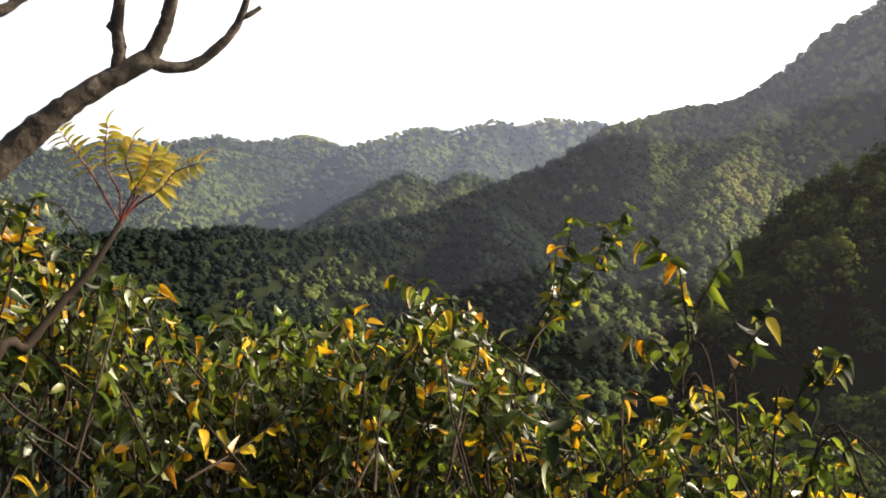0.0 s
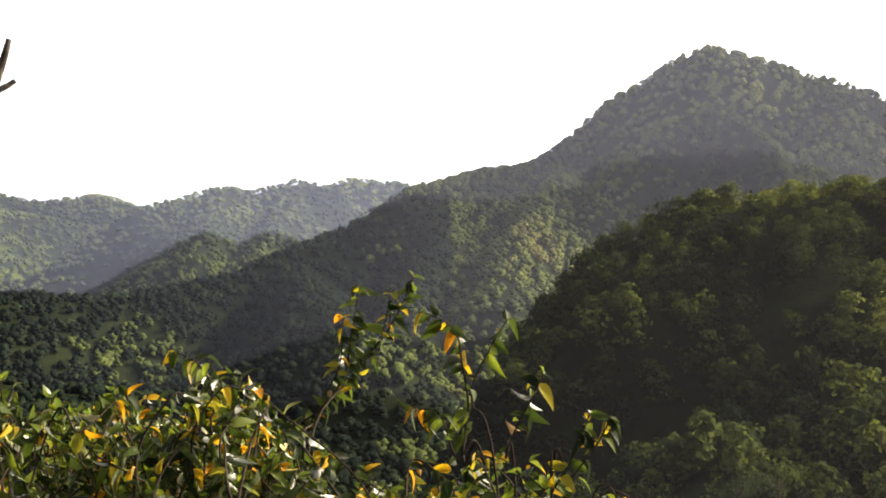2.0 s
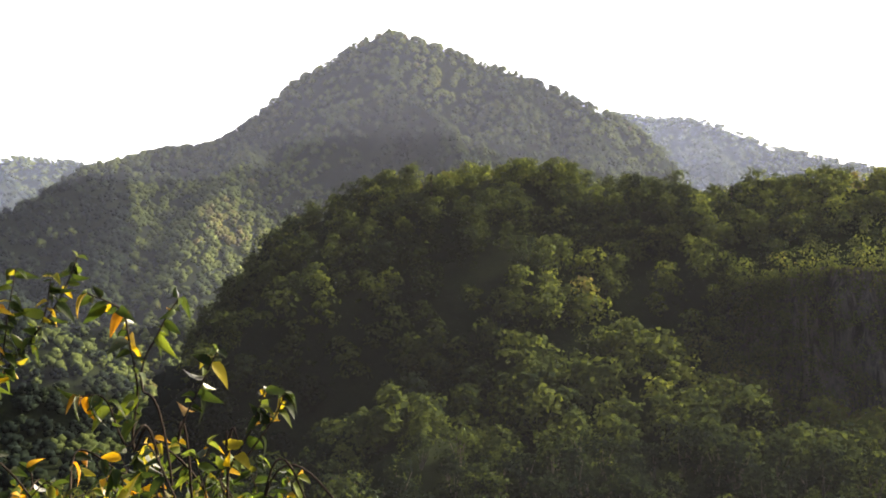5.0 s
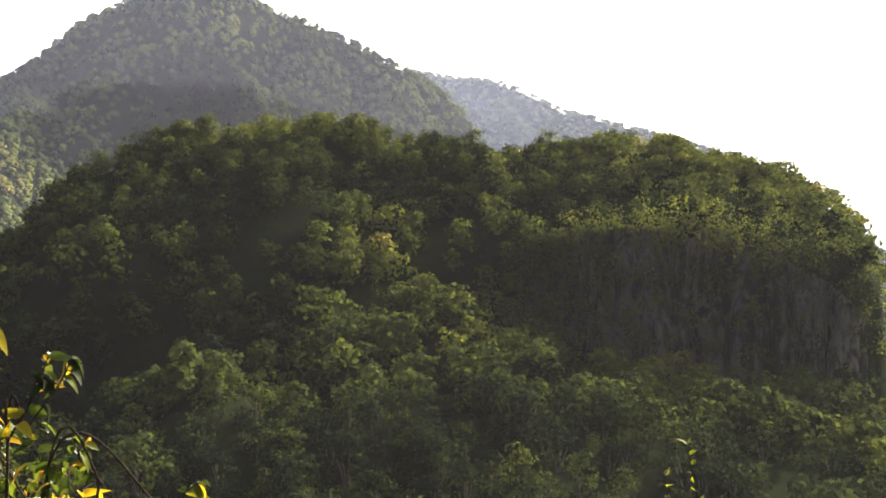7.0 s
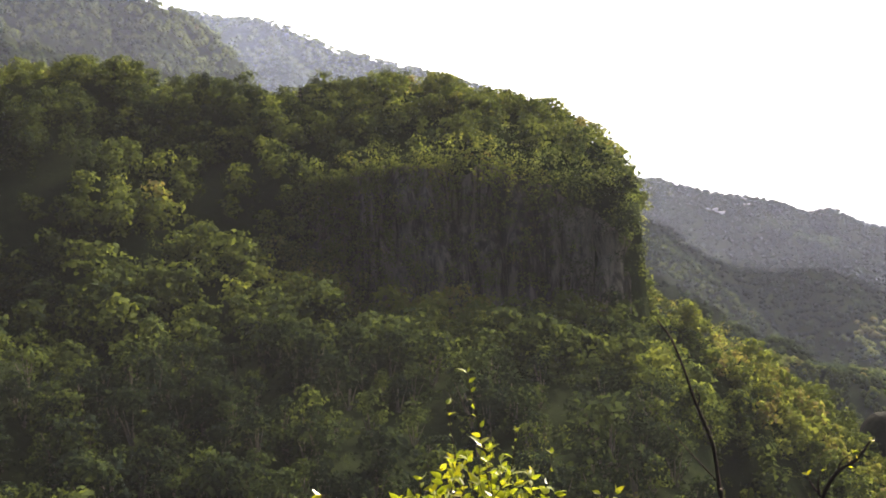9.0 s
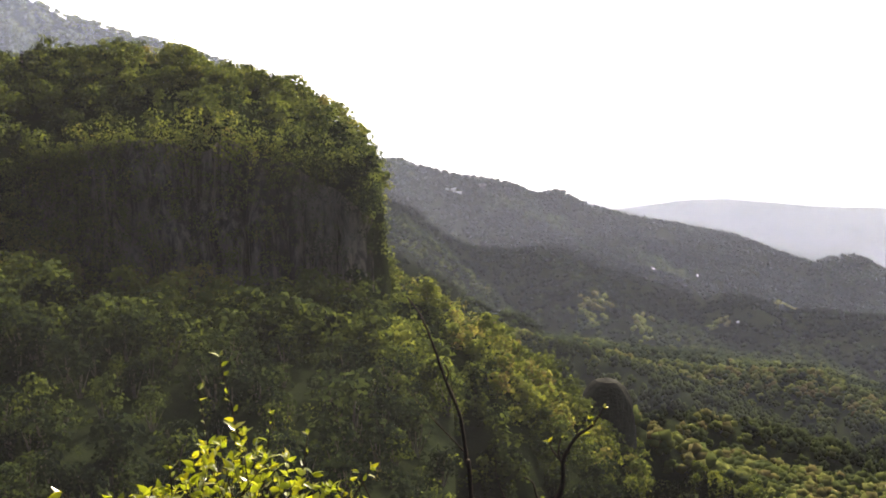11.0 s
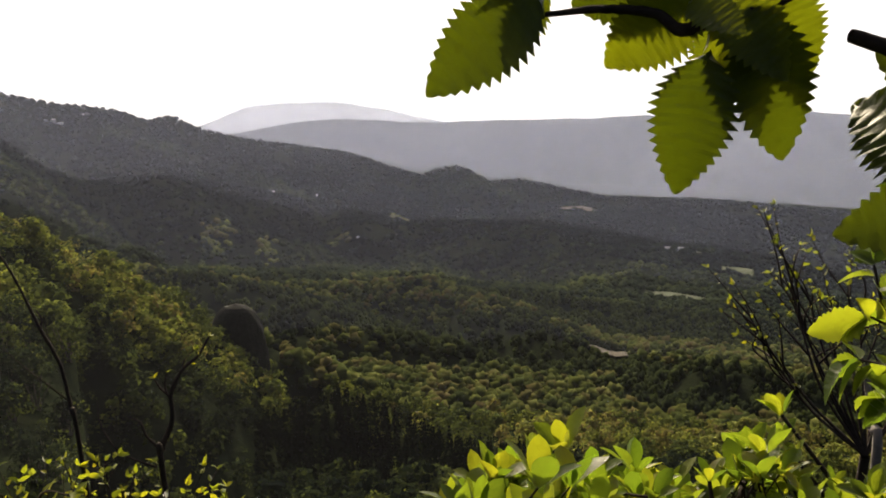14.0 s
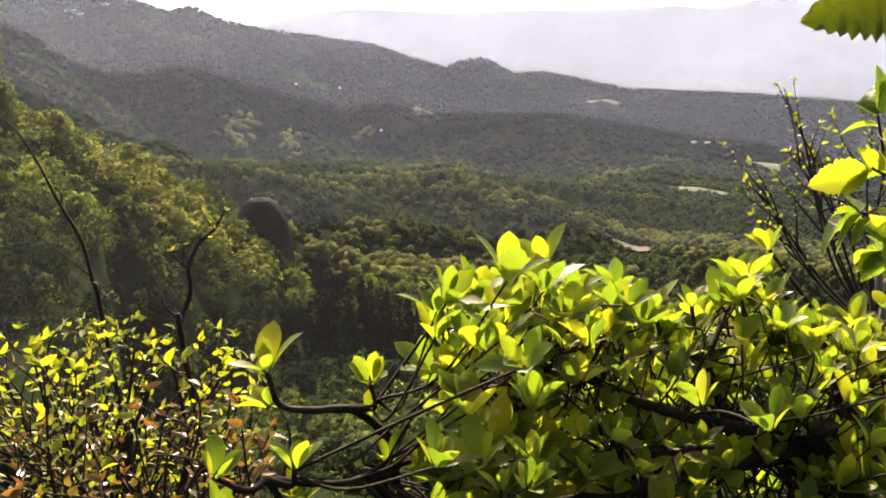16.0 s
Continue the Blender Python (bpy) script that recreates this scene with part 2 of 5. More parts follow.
RIDGES = [
    # the far ranges at the head of the valley, one behind the other
    ridge(spread([(-80, 2.6), (-72, 1.8), (-64.8, 2.0), (-60.6, 2.5), (-58.6, 3.0), (-56.5, 2.8), (-53.7, 3.3), (-51.5, 2.9), (-48.5, 3.4), (-46.8, 2.8), (-44, 2.0)], 1480, 1430), 150, 0.5, 3),
    ridge(spread([(-80, 0.2), (-64.8, 0.8), (-60.6, 1.4), (-57.4, 2.1), (-54.0, 2.5), (-50.9, 2.0), (-48.0, 1.4), (-45, 0.2)], 1250, 1290), 120, 0.45, 4),
    ridge(spread([(-53.5, -1.8), (-50.9, -0.3), (-48.7, 1.4), (-46.8, 2.7), (-43.9, 3.4), (-42.2, 4.0), (-40.3, 3.7), (-38.0, 4.4), (-36.1, 4.0), (-34.6, 2.8), (-33.8, 2.0), (-32, 0)], 1000, 1130), 140, 0.55, 3),
    ridge(spread([(-37, 3.9), (-36.1, 4.1), (-35.1, 4.5), (-33.2, 4.4), (-31.1, 4.2), (-28, 3.6)], 1330, 1330), 150, 0.5, 3),
    ridge([(-42.2, 3.9, 1060), (-42.6, 2.2, 960), (-43.6, 0.2, 850)], 70, 0.6, 6),
    ridge([(-38.0, 4.3, 1085), (-38.8, 2.3, 960), (-40.0, 0.4, 850)], 70, 0.6, 6),
    ridge([(-54.0, 2.4, 1270), (-54.6, 0.8, 1130), (-56, -0.8, 1000)], 60, 0.5, 6),
    # the long shoulder that runs down to the left of the great peak
    ridge(spread([(-80, -2.6), (-64.9, -2.0), (-53.7, -1.6), (-48.0, -1.8), (-44.1, -1.3), (-40.9, -0.7), (-38.3, 0.7), (-35.1, 2.0), (-31.5, 4.0), (-29.7, 4.6), (-27.7, 5.2), (-24.8, 5.5), (-22.9, 6.3), (-21.6, 7.3)], 520, 760), 120, 0.42, 6),
    # the great peak
    ridge(spread([(-22.9, 6.2), (-21.6, 7.2), (-19.9, 8.8), (-18.3, 9.7), (-16.7, 10.7), (-15.4, 11.4), (-14.1, 11.6), (-12.3, 11.1), (-10.7, 10.4), (-9.2, 9.8), (-7.4, 9.3), (-5.9, 8.7), (-4.5, 8.1), (-3.1, 7.4), (-1.6, 6.7), (-0.3, 5.8), (0.5, 5.2), (1.6, 3.9), (3, 0.5)], 770, 740), 210, 0.85, 2.5),
    # the round buttress on its face and the ribs beside it
    ridge([(-20.6, 3.6, 625), (-19.6, 5.3, 642), (-18.2, 6.5, 655), (-16.3, 8.0, 668), (-15.0, 8.5, 674), (-13.8, 8.6, 675), (-12.6, 7.8, 664), (-11.4, 6.8, 650), (-10.2, 4.6, 620)], 110, 1.15, 5),
    ridge([(-7.4, 9.2, 740), (-8.3, 7.3, 690), (-9.4, 5.0, 640), (-10, 2.5, 590)], 80, 0.95, 5),
    ridge([(-3.1, 7.3, 738), (-3.6, 5.2, 680), (-4.0, 3.0, 620)], 80, 0.95, 5),
    ridge([(-22.9, 6.2, 755), (-22.6, 4.6, 660), (-25.0, 1.7, 570), (-26.3, -1.2, 500)], 70, 0.65, 6),
    ridge([(-27.8, 5.0, 745), (-28.6, 2.8, 650), (-30.0, 0.2, 560), (-31, -2.5, 490)], 60, 0.55, 6),
    ridge([(-38.4, 0.4, 650), (-37.0, -1.6, 540), (-34, -4.5, 430)], 60, 0.5, 6),
    # the ridge behind the peak, falling to the right
    ridge(spread([(-6, 6.9), (-1.6, 6.8), (0.4, 6.5), (3.0, 6.3), (4.1, 6.0), (5.3, 5.4), (6.9, 4.7), (9.8, 3.9), (13.2, 3.0), (15.4, 2.3), (19, -0.5)], 1120, 1060), 180, 0.6, 3),
    ridge([(2.8, 6.0, 1090), (3.4, 4.4, 1000), (4.6, 2.4, 900)], 80, 0.7, 6),
    # the long dark ridge across the valley
    ridge(spread([(16, -1.5), (20, -2.2), (24, -2.8), (24.7, -2.8), (25.8, -3.2), (27.9, -3.7), (29.7, -4.0), (31.3, -4.2), (32.9, -4.8), (34.2, -4.6), (35.4, -5.2), (37.1, -5.7), (40, -6.1), (41.6, -6.8), (43.9, -7.4), (45.2, -7.3), (46.9, -7.8), (49.3, -8.3), (49.9, -7.9), (50.15, -7.5), (50.6, -7.65), (51.2, -7.95), (52.1, -8.4), (54, -8.3), (56.2, -8.7), (58.6, -9.1), (65.5, -9.2), (80, -9.4)], 1150, 1480), 170, 0.3, 6),
    ridge([(29.7, -4.2, 1180), (33, -7.2, 1020), (35, -9.6, 900)], 50, 0.3, 5),
    ridge([(41.6, -7.0, 1290), (43.5, -9.0, 1120), (45, -10.7, 960)], 50, 0.3, 5),
    ridge([(44, -11.0, 1000), (48.3, -10.8, 980), (54, -10.8, 950), (57.8, -11.7, 900), (61, -12.8, 850), (66, -14.1, 800)], 26, 0.16, 5),
    # hazy hills over the plain
    ridge(spread([(34, -6), (35.8, -5.2), (38.4, -4.1), (41, -4.0), (43.6, -3.95), (45.9, -4.3), (48.1, -4.8), (52, -5.6)], 3100, 3100), 160, 0.4, 0),
    ridge(spread([(36, -6.0), (38.4, -5.6), (41, -5.15), (43.3, -4.9), (48.1, -5.1), (54.5, -4.9), (58, -4.75), (61.0, -4.5), (62.8, -4.7), (65.2, -4.25), (69.3, -4.2), (76, -4.4), (84, -4.6)], 2450, 2450), 120, 0.35, 0),
    ridge(spread([(50, -10.6), (56, -9.9), (62, -8.6), (66, -7.4), (72, -6.8), (80, -7)], 2200, 2150), 90, 0.3, 0),
    ridge(spread([(14, -0.9), (22.3, -1.0), (32, -1.35), (43.9, -1.95), (48.1, -2.1), (51.3, -2.5), (54.4, -3.2), (66, -3.3), (84, -3.2)], 4300, 4300), 200, 0.3, 0),
    # the spur that falls away behind the cliff and turns round the plantation
    ridge([(23.0, -9.2, 232), (24.4, -9.2, 232), (26.4, -10.3, 240), (28.3, -11.3, 250), (31.0, -13.2, 265), (33.6, -14.9, 282), (35.6, -16.1, 298), (38.8, -17.2, 310), (41.6, -18.6, 308), (43.3, -19.7, 300), (46.8, -21.1, 285), (51.2, -22.5, 272), (55.2, -23.5, 262), (60, -24.6, 250)], 75, 0.75, 5),
    ridge([(37.6, -22.0, 228), (39.6, -21.6, 236), (42.6, -20.5, 246), (45, -21.4, 240), (48.5, -22.8, 233), (53.5, -24.0, 225), (56.5, -24.7, 220)], 45, 0.8, 5),
    # wooded swells on the valley floor, one before the other
    ridge([(29, -12.3, 560), (31, -12.8, 540), (35, -13.4, 520), (38.3, -14.3, 500), (41, -15.4, 470)], 32, 0.3, 5),
    ridge([(40, -14.2, 620), (43.3, -14.5, 590), (48.3, -14.2, 560), (51, -15.0, 520), (54, -16.2, 470), (56, -17.4, 440)], 30, 0.3, 5),
    ridge([(50, -14.4, 700), (52.6, -15.1, 660), (58, -15.1, 640), (61, -16.1, 600), (64.2, -17.2, 550)], 30, 0.3, 5),
    ridge([(41, -17.0, 430), (45, -16.9, 440), (49, -17.6, 420), (53, -19.0, 390)], 28, 0.35, 5),
    ridge([(51, -19.7, 375), (56, -20.2, 365), (60, -21.0, 350), (64, -22.3, 330)], 26, 0.4, 5),
    ridge([(61, -19.8, 390), (63, -18.9, 390), (65, -17.9, 385), (69, -18.4, 380), (76, -18.6, 380)], 36, 0.5, 5),
    # the wooded hump below the lookout, at the dome's foot
    ridge([(-26, -17, 108), (-23, -15.4, 110), (-19, -14.9, 111), (-15.5, -15.3, 112), (-12, -16.8, 112), (-8, -19.0, 112)], 30, 0.8, 4),
]

# the wooded dome: elevation seen from the lookout at some radii, by heading
DOME_R = np.array([95, 130, 165, 178, 186, 222, 250, 310], float)
DOME_AZ = np.array([-32, -28, -25.3, -23, -20, -15, -8, 0, 4, 8, 12, 16, 20, 22.5, 24, 24.6, 28.5])
DOME_BASE = np.interp(DOME_AZ, [-32, -28, -20, 4, 24, 28.5], [-27, -24, -22, -21, -22, -24])
DOME_LOW = np.interp(DOME_AZ, [-32, -28, -25.3, -20, -15, 0, 12, 24, 28.5], [-23, -18, -16.5, -15.6, -13.2, -12.6, -14.5, -15.5, -18])
DOME_SLOPE = np.interp(DOME_AZ, [-32, -28, -25.3, -20, -15, -8, 0, 4, 8, 24, 24.6, 28.5], [-21, -17, -15.6, -14.2, -9.8, -8.0, -8.6, -10.0, -11.4, -12.4, -12.8, -17])
DOME_FOOT = np.interp(DOME_AZ, [-32, -28, -25.3, -20, -15, -8, 0, 4, 8, 12, 24, 24.6, 28.5], [-20, -13.5, -9.4, -7.6, -6.2, -5.4, -6.4, -8.4, -10.6, -11.6, -11.6, -13.0, -18])
DOME_LIP = np.interp(DOME_AZ, [-32, -28, -25.3, -20, -15, -8, 0, 4, 8, 16, 20, 22.5, 24, 24.6, 28.5], [-19.5, -12, -7.6, -3.2, -3.2, -3.0, -3.8, -3.4, -2.2, -1.7, -2.4, -3.6, -5.4, -13, -19])
DOME_TOP = np.interp(DOME_AZ, [-32, -28, -25.3, -23, -20, -15, -8, 0, 4, 12, 16, 20, 22.5, 24, 24.6, 28.5], [-18, -10.5, -5.6, -2.7, 0.2, 2.1, 3.1, 2.0, 1.4, 1.9, 1.2, -0.6, -2.4, -5.0, -13, -20])
DOME_TOP = DOME_TOP + np.interp(DOME_AZ, [-25, -20, 4, 12, 22, 24], [0, 0.35, 0.25, 0.3, 0.6, 0.2])
DOME = np.stack([DOME_BASE, DOME_LOW, DOME_SLOPE, DOME_FOOT, DOME_LIP, DOME_TOP, DOME_TOP - 1.6, DOME_TOP - 7])


def dome_height(az, r):
    """Height of the dome at headings az (degrees) and distances r."""
    az, r = np.broadcast_arrays(az, r)
    cols = np.stack([np.interp(az, DOME_AZ, row) for row in DOME])
    k = np.clip(np.searchsorted(DOME_R, r, side="right") - 1, 0, len(DOME_R) - 2)
    f = np.clip((r - DOME_R[k]) / (DOME_R[k + 1] - DOME_R[k]), 0, 1.0)
    e0 = np.take_along_axis(cols, k[None], 0)[0]
    e1 = np.take_along_axis(cols, k[None] + 1, 0)[0]
    el = e0 + (e1 - e0) * f
    z = EYE_Z + r * np.tan(np.radians(el))
    out = (az < -32) | (az > 28.5) | (r < 70) | (r > 400)
    z = z - np.where(r < 95, (95 - r) * 0.35, 0) - np.where(r > 310, (r - 310) * 0.7, 0)
    return np.where(out, -900.0, z)


def base_height(az, r):
    left = np.interp(r, [0, 2.2, 5, 10, 60, 150, 260, 420, 800, 1700, 3000, 5000], [0, -0.1, -3.0, -8, -42, -66, -80, -62, -70, -75, -40, 0])
    right = np.interp(r, [0, 2.2, 5, 10, 60, 150, 300, 500, 700, 1000, 1500, 2500, 5000], [0, -0.1, -3.0, -8, -44, -84, -122, -160, -190, -235, -280, -350, -440])
    w = np.clip((az + 25) / 50.0, 0, 1)
    w = np.where(np.abs(az) > 100, 0.5, w * w * (3 - 2 * w))
    back = np.interp(r, [0, 3, 40, 300, 5000], [0, 0.2, 6, 10, 40])
    b = np.clip((np.abs(az) - 85) / 30.0, 0, 1)
    return (left * (1 - w) + right * w) * (1 - b) + back * b


def land(az, r, rough=True):
    """Height of the ground at headings az (degrees) and distances r (metres)."""
    a = np.radians(az)
    x, y = r * np.sin(a), r * np.cos(a)
    z = base_height(az, r)
    wobble = fbm(x, y, 160, 4, 3)
    crest = np.full(x.shape, 1e9)
    for pts, drop, steep in RIDGES:
        best = np.full(x.shape, 1e9)
        zc = np.zeros(x.shape)
        for p, q in zip(pts[:-1], pts[1:]):
            ex, ey = q[0] - p[0], q[1] - p[1]
            f = np.clip(((x - p[0]) * ex + (y - p[1]) * ey) / (ex * ex + ey * ey), 0, 1)
            d = np.hypot(x - p[0] - f * ex, y - p[1] - f * ey)
            m = d < best
            best, zc = np.where(m, d, best), np.where(m, p[2] + f * (q[2] - p[2]), zc)
        fade = np.clip(best / 60.0, 0, 1)
        crest = np.minimum(crest, best)
        best = np.sqrt(best * best + 100.0) - 10.0
        dd = best * (1 + 0.55 * wobble * fade)
        z = np.maximum(z, zc - drop * (1 - np.exp(-dd * steep / drop)) - dd * min(0.3, steep * 0.4) - np.maximum(best - 420, 0) * 0.4)
    dm = dome_height(az, r)
    z = np.maximum(z, dm)
    if rough:
        near = np.clip(r / 250.0, 0.02, 1.0)
        z = z + fbm(x, y, 34, 3, 11) * 2.2 * near * np.interp(r, [0, 900, 1100], [1, 1, 0.4]) + fbm(x, y, 120, 2, 17) * np.clip((r - 350) / 400, 0, 1) * 1.8
        # gullies and ribs away from the crests
        z = z + (0.30 - np.abs(fbm(x, y, 130, 3, 29))) * 26.0 * np.clip((r - 380) / 200, 0, 1) * np.clip((crest - 12) / 60.0, 0, 1) * np.interp(az, [10, 20], [1.0, 0.3])
        z = z - np.abs(fbm(az, r * 0.12, 8.0, 2, 83)) * 9.0 * np.clip((az + 19) / 3, 0, 1) * np.clip((6 - az) / 3, 0, 1) * np.interp(r, [110, 140, 200, 216], [0, 1, 1, 0])
        z = z + 2.5 * np.clip((az + 19) / 3, 0, 1) * np.clip((6 - az) / 3, 0, 1) * np.interp(r, [110, 140, 200, 216], [0, 1, 1, 0])
        z = z + fbm(x, y, 320, 4, 61) * 9.0 * np.clip((r - 1600) / 700, 0, 1)
    return z


def place(az, r, z):
    a = np.radians(az)
    return np.stack([r * np.sin(a), r * np.cos(a), z], -1)


az_cols = np.concatenate([np.arange(-180, -78, 6.0), np.arange(-78, 80, 0.36), np.arange(80, 180.1, 5.0)])
az_cols[-1] = 180
r_rows = np.unique(np.round(np.concatenate([np.geomspace(0.4, 60, 40), np.geomspace(60, 400, 105), np.arange(177, 188, 1.2), np.geomspace(400, 1600, 95), np.geomspace(1600, 4850, 60)]), 3))
AZG, RG = np.meshgrid(az_cols, r_rows)
ground_v = place(AZG, RG, land(AZG, RG)).reshape(-1, 3)
nr, nc = AZG.shape
ii, jj = np.meshgrid(np.arange(nr - 1), np.arange(nc - 1), indexing="ij")
i0 = (ii * nc + jj).ravel()
ground_f = np.stack([i0, i0 + 1, i0 + nc + 1, i0 + nc], -1)[:, ::-1]
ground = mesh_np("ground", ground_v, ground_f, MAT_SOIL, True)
tagged(ground, "dark forest soil of mountains, dome and valley", "ground", kind="structure")
# the summit underfoot closes the sheet in the middle
cap = np.concatenate([[(0, 0, 0.0)], ground_v[:nc]])
summit = mesh_np("ground_summit", cap, [(0, j + 2, j + 1) for j in range(nc - 1)], MAT_SOIL, True)
tagged(summit, "trodden earth of the lookout underfoot", "ground", kind="structure")


# ---------------------------------------------------------------- the cliff
def build_cliff():
    """The bare rock wall under the brow of the dome, with upright joints and ledges."""
    az = np.arange(4.0, 25.01, 0.06)
    v = np.linspace(0, 1, 56)
    A, V = np.meshgrid(az, v)
    foot = np.interp(A, DOME_AZ, DOME_FOOT)
    lip = np.interp(np.minimum(A, 24.0), DOME_AZ, DOME_LIP)
    zf = EYE_Z + 178 * np.tan(np.radians(foot)) - 4
    zl = EYE_Z + 186 * np.tan(np.radians(lip)) + 0.5
    zl = zl + fbm(A * 3.2, A * 0, 12, 3, 43) * 7.0 - 1.5
    z = zf + (zl - zf) * V
    s = A * 3.2
    joint = np.abs(vnoise(s / 5.5 + 0.35 * fbm(s, z, 9, 2, 41), z * 0.03, 31) - 0.5) * 2
    fine = np.abs(vnoise(s / 1.7, z * 0.07, 33) - 0.5) * 2
    ledge = vnoise(s * 0.06, z / 5.5, 37)
    r = 176.2 + 7.6 * V - 5.2 * np.sqrt(joint) - 2.2 * fine + 2.6 * ledge + fbm(s, z, 14, 4, 39) * 1.6
    turn = np.clip((A - 23.4) / 1.3, 0, 1)
    r = r + turn ** 1.5 * 34
    r = r - np.where(V < 0.12, (0.12 - V) * 22, 0)
    pts = place(np.minimum(A, 24.35) - 0.7 * turn, r, z).reshape(-1, 3)
    n, m = A.shape
    a, b = np.meshgrid(np.arange(n - 1), np.arange(m - 1), indexing="ij")
    i = (a * m + b).ravel()
    ob = mesh_np("rock_cliff", pts, np.stack([i, i + 1, i + m + 1, i + m], -1), MAT_ROCK, False)
    return tagged(ob, "sheer grey-brown rock wall below the wooded dome", "cliff", kind="structure")


build_cliff()

# ---------------------------------------------------------------- woods
rng = np.random.default_rng(7)


def crown(quads, size, width, height, tiers, seed, ragged=1.0, blur=0.06):
    """Vertices of a tree crown and their normals: irregular leaf clumps set in tiers round the limbs; 4 vertices a clump."""
    g = np.random.default_rng(seed)
    lobes = []
    for k in range(tiers):
        h = 0.25 + 0.75 * (k + g.random() * 0.8) / tiers
        w = width * 0.5 * math.sqrt(max(0.08, 1 - ((h - 0.5) / 0.56) ** 2))
        a, d = g.random() * 6.28, w * math.sqrt(g.random()) * 0.75
        lobes.append((d * math.cos(a), d * math.sin(a), h * height, width * (0.16 + 0.15 * g.random())))
    lobes.append((0, 0, height * 0.9, width * 0.22))
    lb = np.array(lobes)
    pick = g.integers(0, len(lb), quads)
    n = g.normal(size=(quads, 3))
    n /= np.linalg.norm(n, axis=1)[:, None]
    n[:, 2] = np.abs(n[:, 2]) * 1.0 - 0.12
    soft = n * 0.8 + (lb[pick, :3] - np.array([0, 0, height * 0.45])) / width * 0.5
    c = lb[pick, :3] + n * (lb[pick, 3] * (0.75 + 0.35 * g.random(quads)))[:, None] * np.array([1, 1, 0.75])
    face = n * (0.4 + 0.6 * ragged) + np.array([0, 0, 0.45]) + g.normal(size=(quads, 3)) * 0.45 * ragged
    face /= np.linalg.norm(face, axis=1)[:, None]
    t = np.cross(face, g.normal(size=(quads, 3)))
    t /= np.linalg.norm(t, axis=1)[:, None]
    b = np.cross(face, t)
    corners = []
    for k in range(4):
        a = k * 1.571 + g.normal(size=quads) * 0.35
        d = size * (0.35 + 0.4 * g.random(quads))
        corners.append(c + t * (np.cos(a) * d)[:, None] + b * (np.sin(a) * d)[:, None] + face * (g.normal(size=quads) * size * 0.1)[:, None])
    soft = soft * np.array([1, 1, 1.15]) + face * blur
    soft /= np.linalg.norm(soft, axis=1)[:, None]
    return np.concatenate([np.stack(corners, 1).reshape(-1, 3), np.repeat(soft, 4, axis=0)], 1)


def lobed(lobes, width, height, seed):
    """A far crown: a cluster of small closed leaf masses, so that its outline is uneven; vertices with normals, and triangles."""
    g = np.random.default_rng(seed)
    octa = np.array([(1, 0, 0), (0, 1, 0), (-1, 0, 0), (0, -1, 0), (0, 0, 1), (0, 0, -1)], float)
    tri = np.array([(0, 1, 4), (1, 2, 4), (2, 3, 4), (3, 0, 4), (1, 0, 5), (2, 1, 5), (3, 2, 5), (0, 3, 5)])
    vs, fs = [], []
    for k in range(lobes):
        h = 0.30 + 0.62 * (k + 0.5) / lobes
        w = width * 0.5 * math.sqrt(max(0.05, 1 - ((h - 0.45) / 0.58) ** 2))
        a, d = k * 2.4 + g.random(), w * (0.30 + 0.45 * g.random()) * (k < lobes - 1)
        c = np.array([d * math.cos(a), d * math.sin(a), (h - 0.22) * height])
        turn = Euler((g.random(), g.random(), g.random() * 6.28)).to_matrix()
        o = octa @ np.array(turn).T
        size = width * (0.24 + 0.10 * g.random()) * np.array([1, 1, 0.8]) * (0.8 + 0.4 * g.random((6, 1)))
        n = o * 0.8 + (c - np.array([0, 0, height * 0.13])) / width + np.array([0, 0, 0.2])
        vs.append(np.concatenate([c + o * size, n / np.linalg.norm(n, axis=1)[:, None]], 1))
        fs.append(tri + 6 * k)
    return np.concatenate(vs), np.concatenate(fs)


def grow(name, spots, kinds, scale, tint, mat, label):
    """One mesh of many trees: crowns of the given kinds set at spots, turned and scaled."""
    vs, ts, ns, fs, o = [], [], [], [], 0
    pick = rng.integers(0, len(kinds), len(spots))
    turn = rng.random(len(spots)) * 6.2832
    for k, kind in enumerate(kinds):
        c, tri = kind if isinstance(kind, tuple) else (kind, np.arange(len(kind)).reshape(-1, 4))
        m = pick == k
        ca, sa_ = np.cos(turn[m])[:, None], np.sin(turn[m])[:, None]
        s = scale[m][:, None]
        p = np.stack([(c[None, :, 0] * ca - c[None, :, 1] * sa_) * s, (c[None, :, 0] * sa_ + c[None, :, 1] * ca) * s, c[None, :, 2] * s], -1)
        vs.append((p + spots[m][:, None]).reshape(-1, 3))
        ts.append(np.repeat(tint[m], len(c)))
        ns.append(np.stack([c[None, :, 3] * ca - c[None, :, 4] * sa_, c[None, :, 3] * sa_ + c[None, :, 4] * ca, c[None, :, 5] + 0 * ca], -1).reshape(-1, 3))
        fs.append((tri[None] + (o + np.arange(m.sum()) * len(c))[:, None, None]).reshape(-1, tri.shape[1]))
        o += m.sum() * len(c)
    ob = mesh_np(name, np.concatenate(vs), np.concatenate(fs), mat, True, np.concatenate(ts), None, np.concatenate(ns))
    return tagged(ob, label, "forest", kind="stuff")


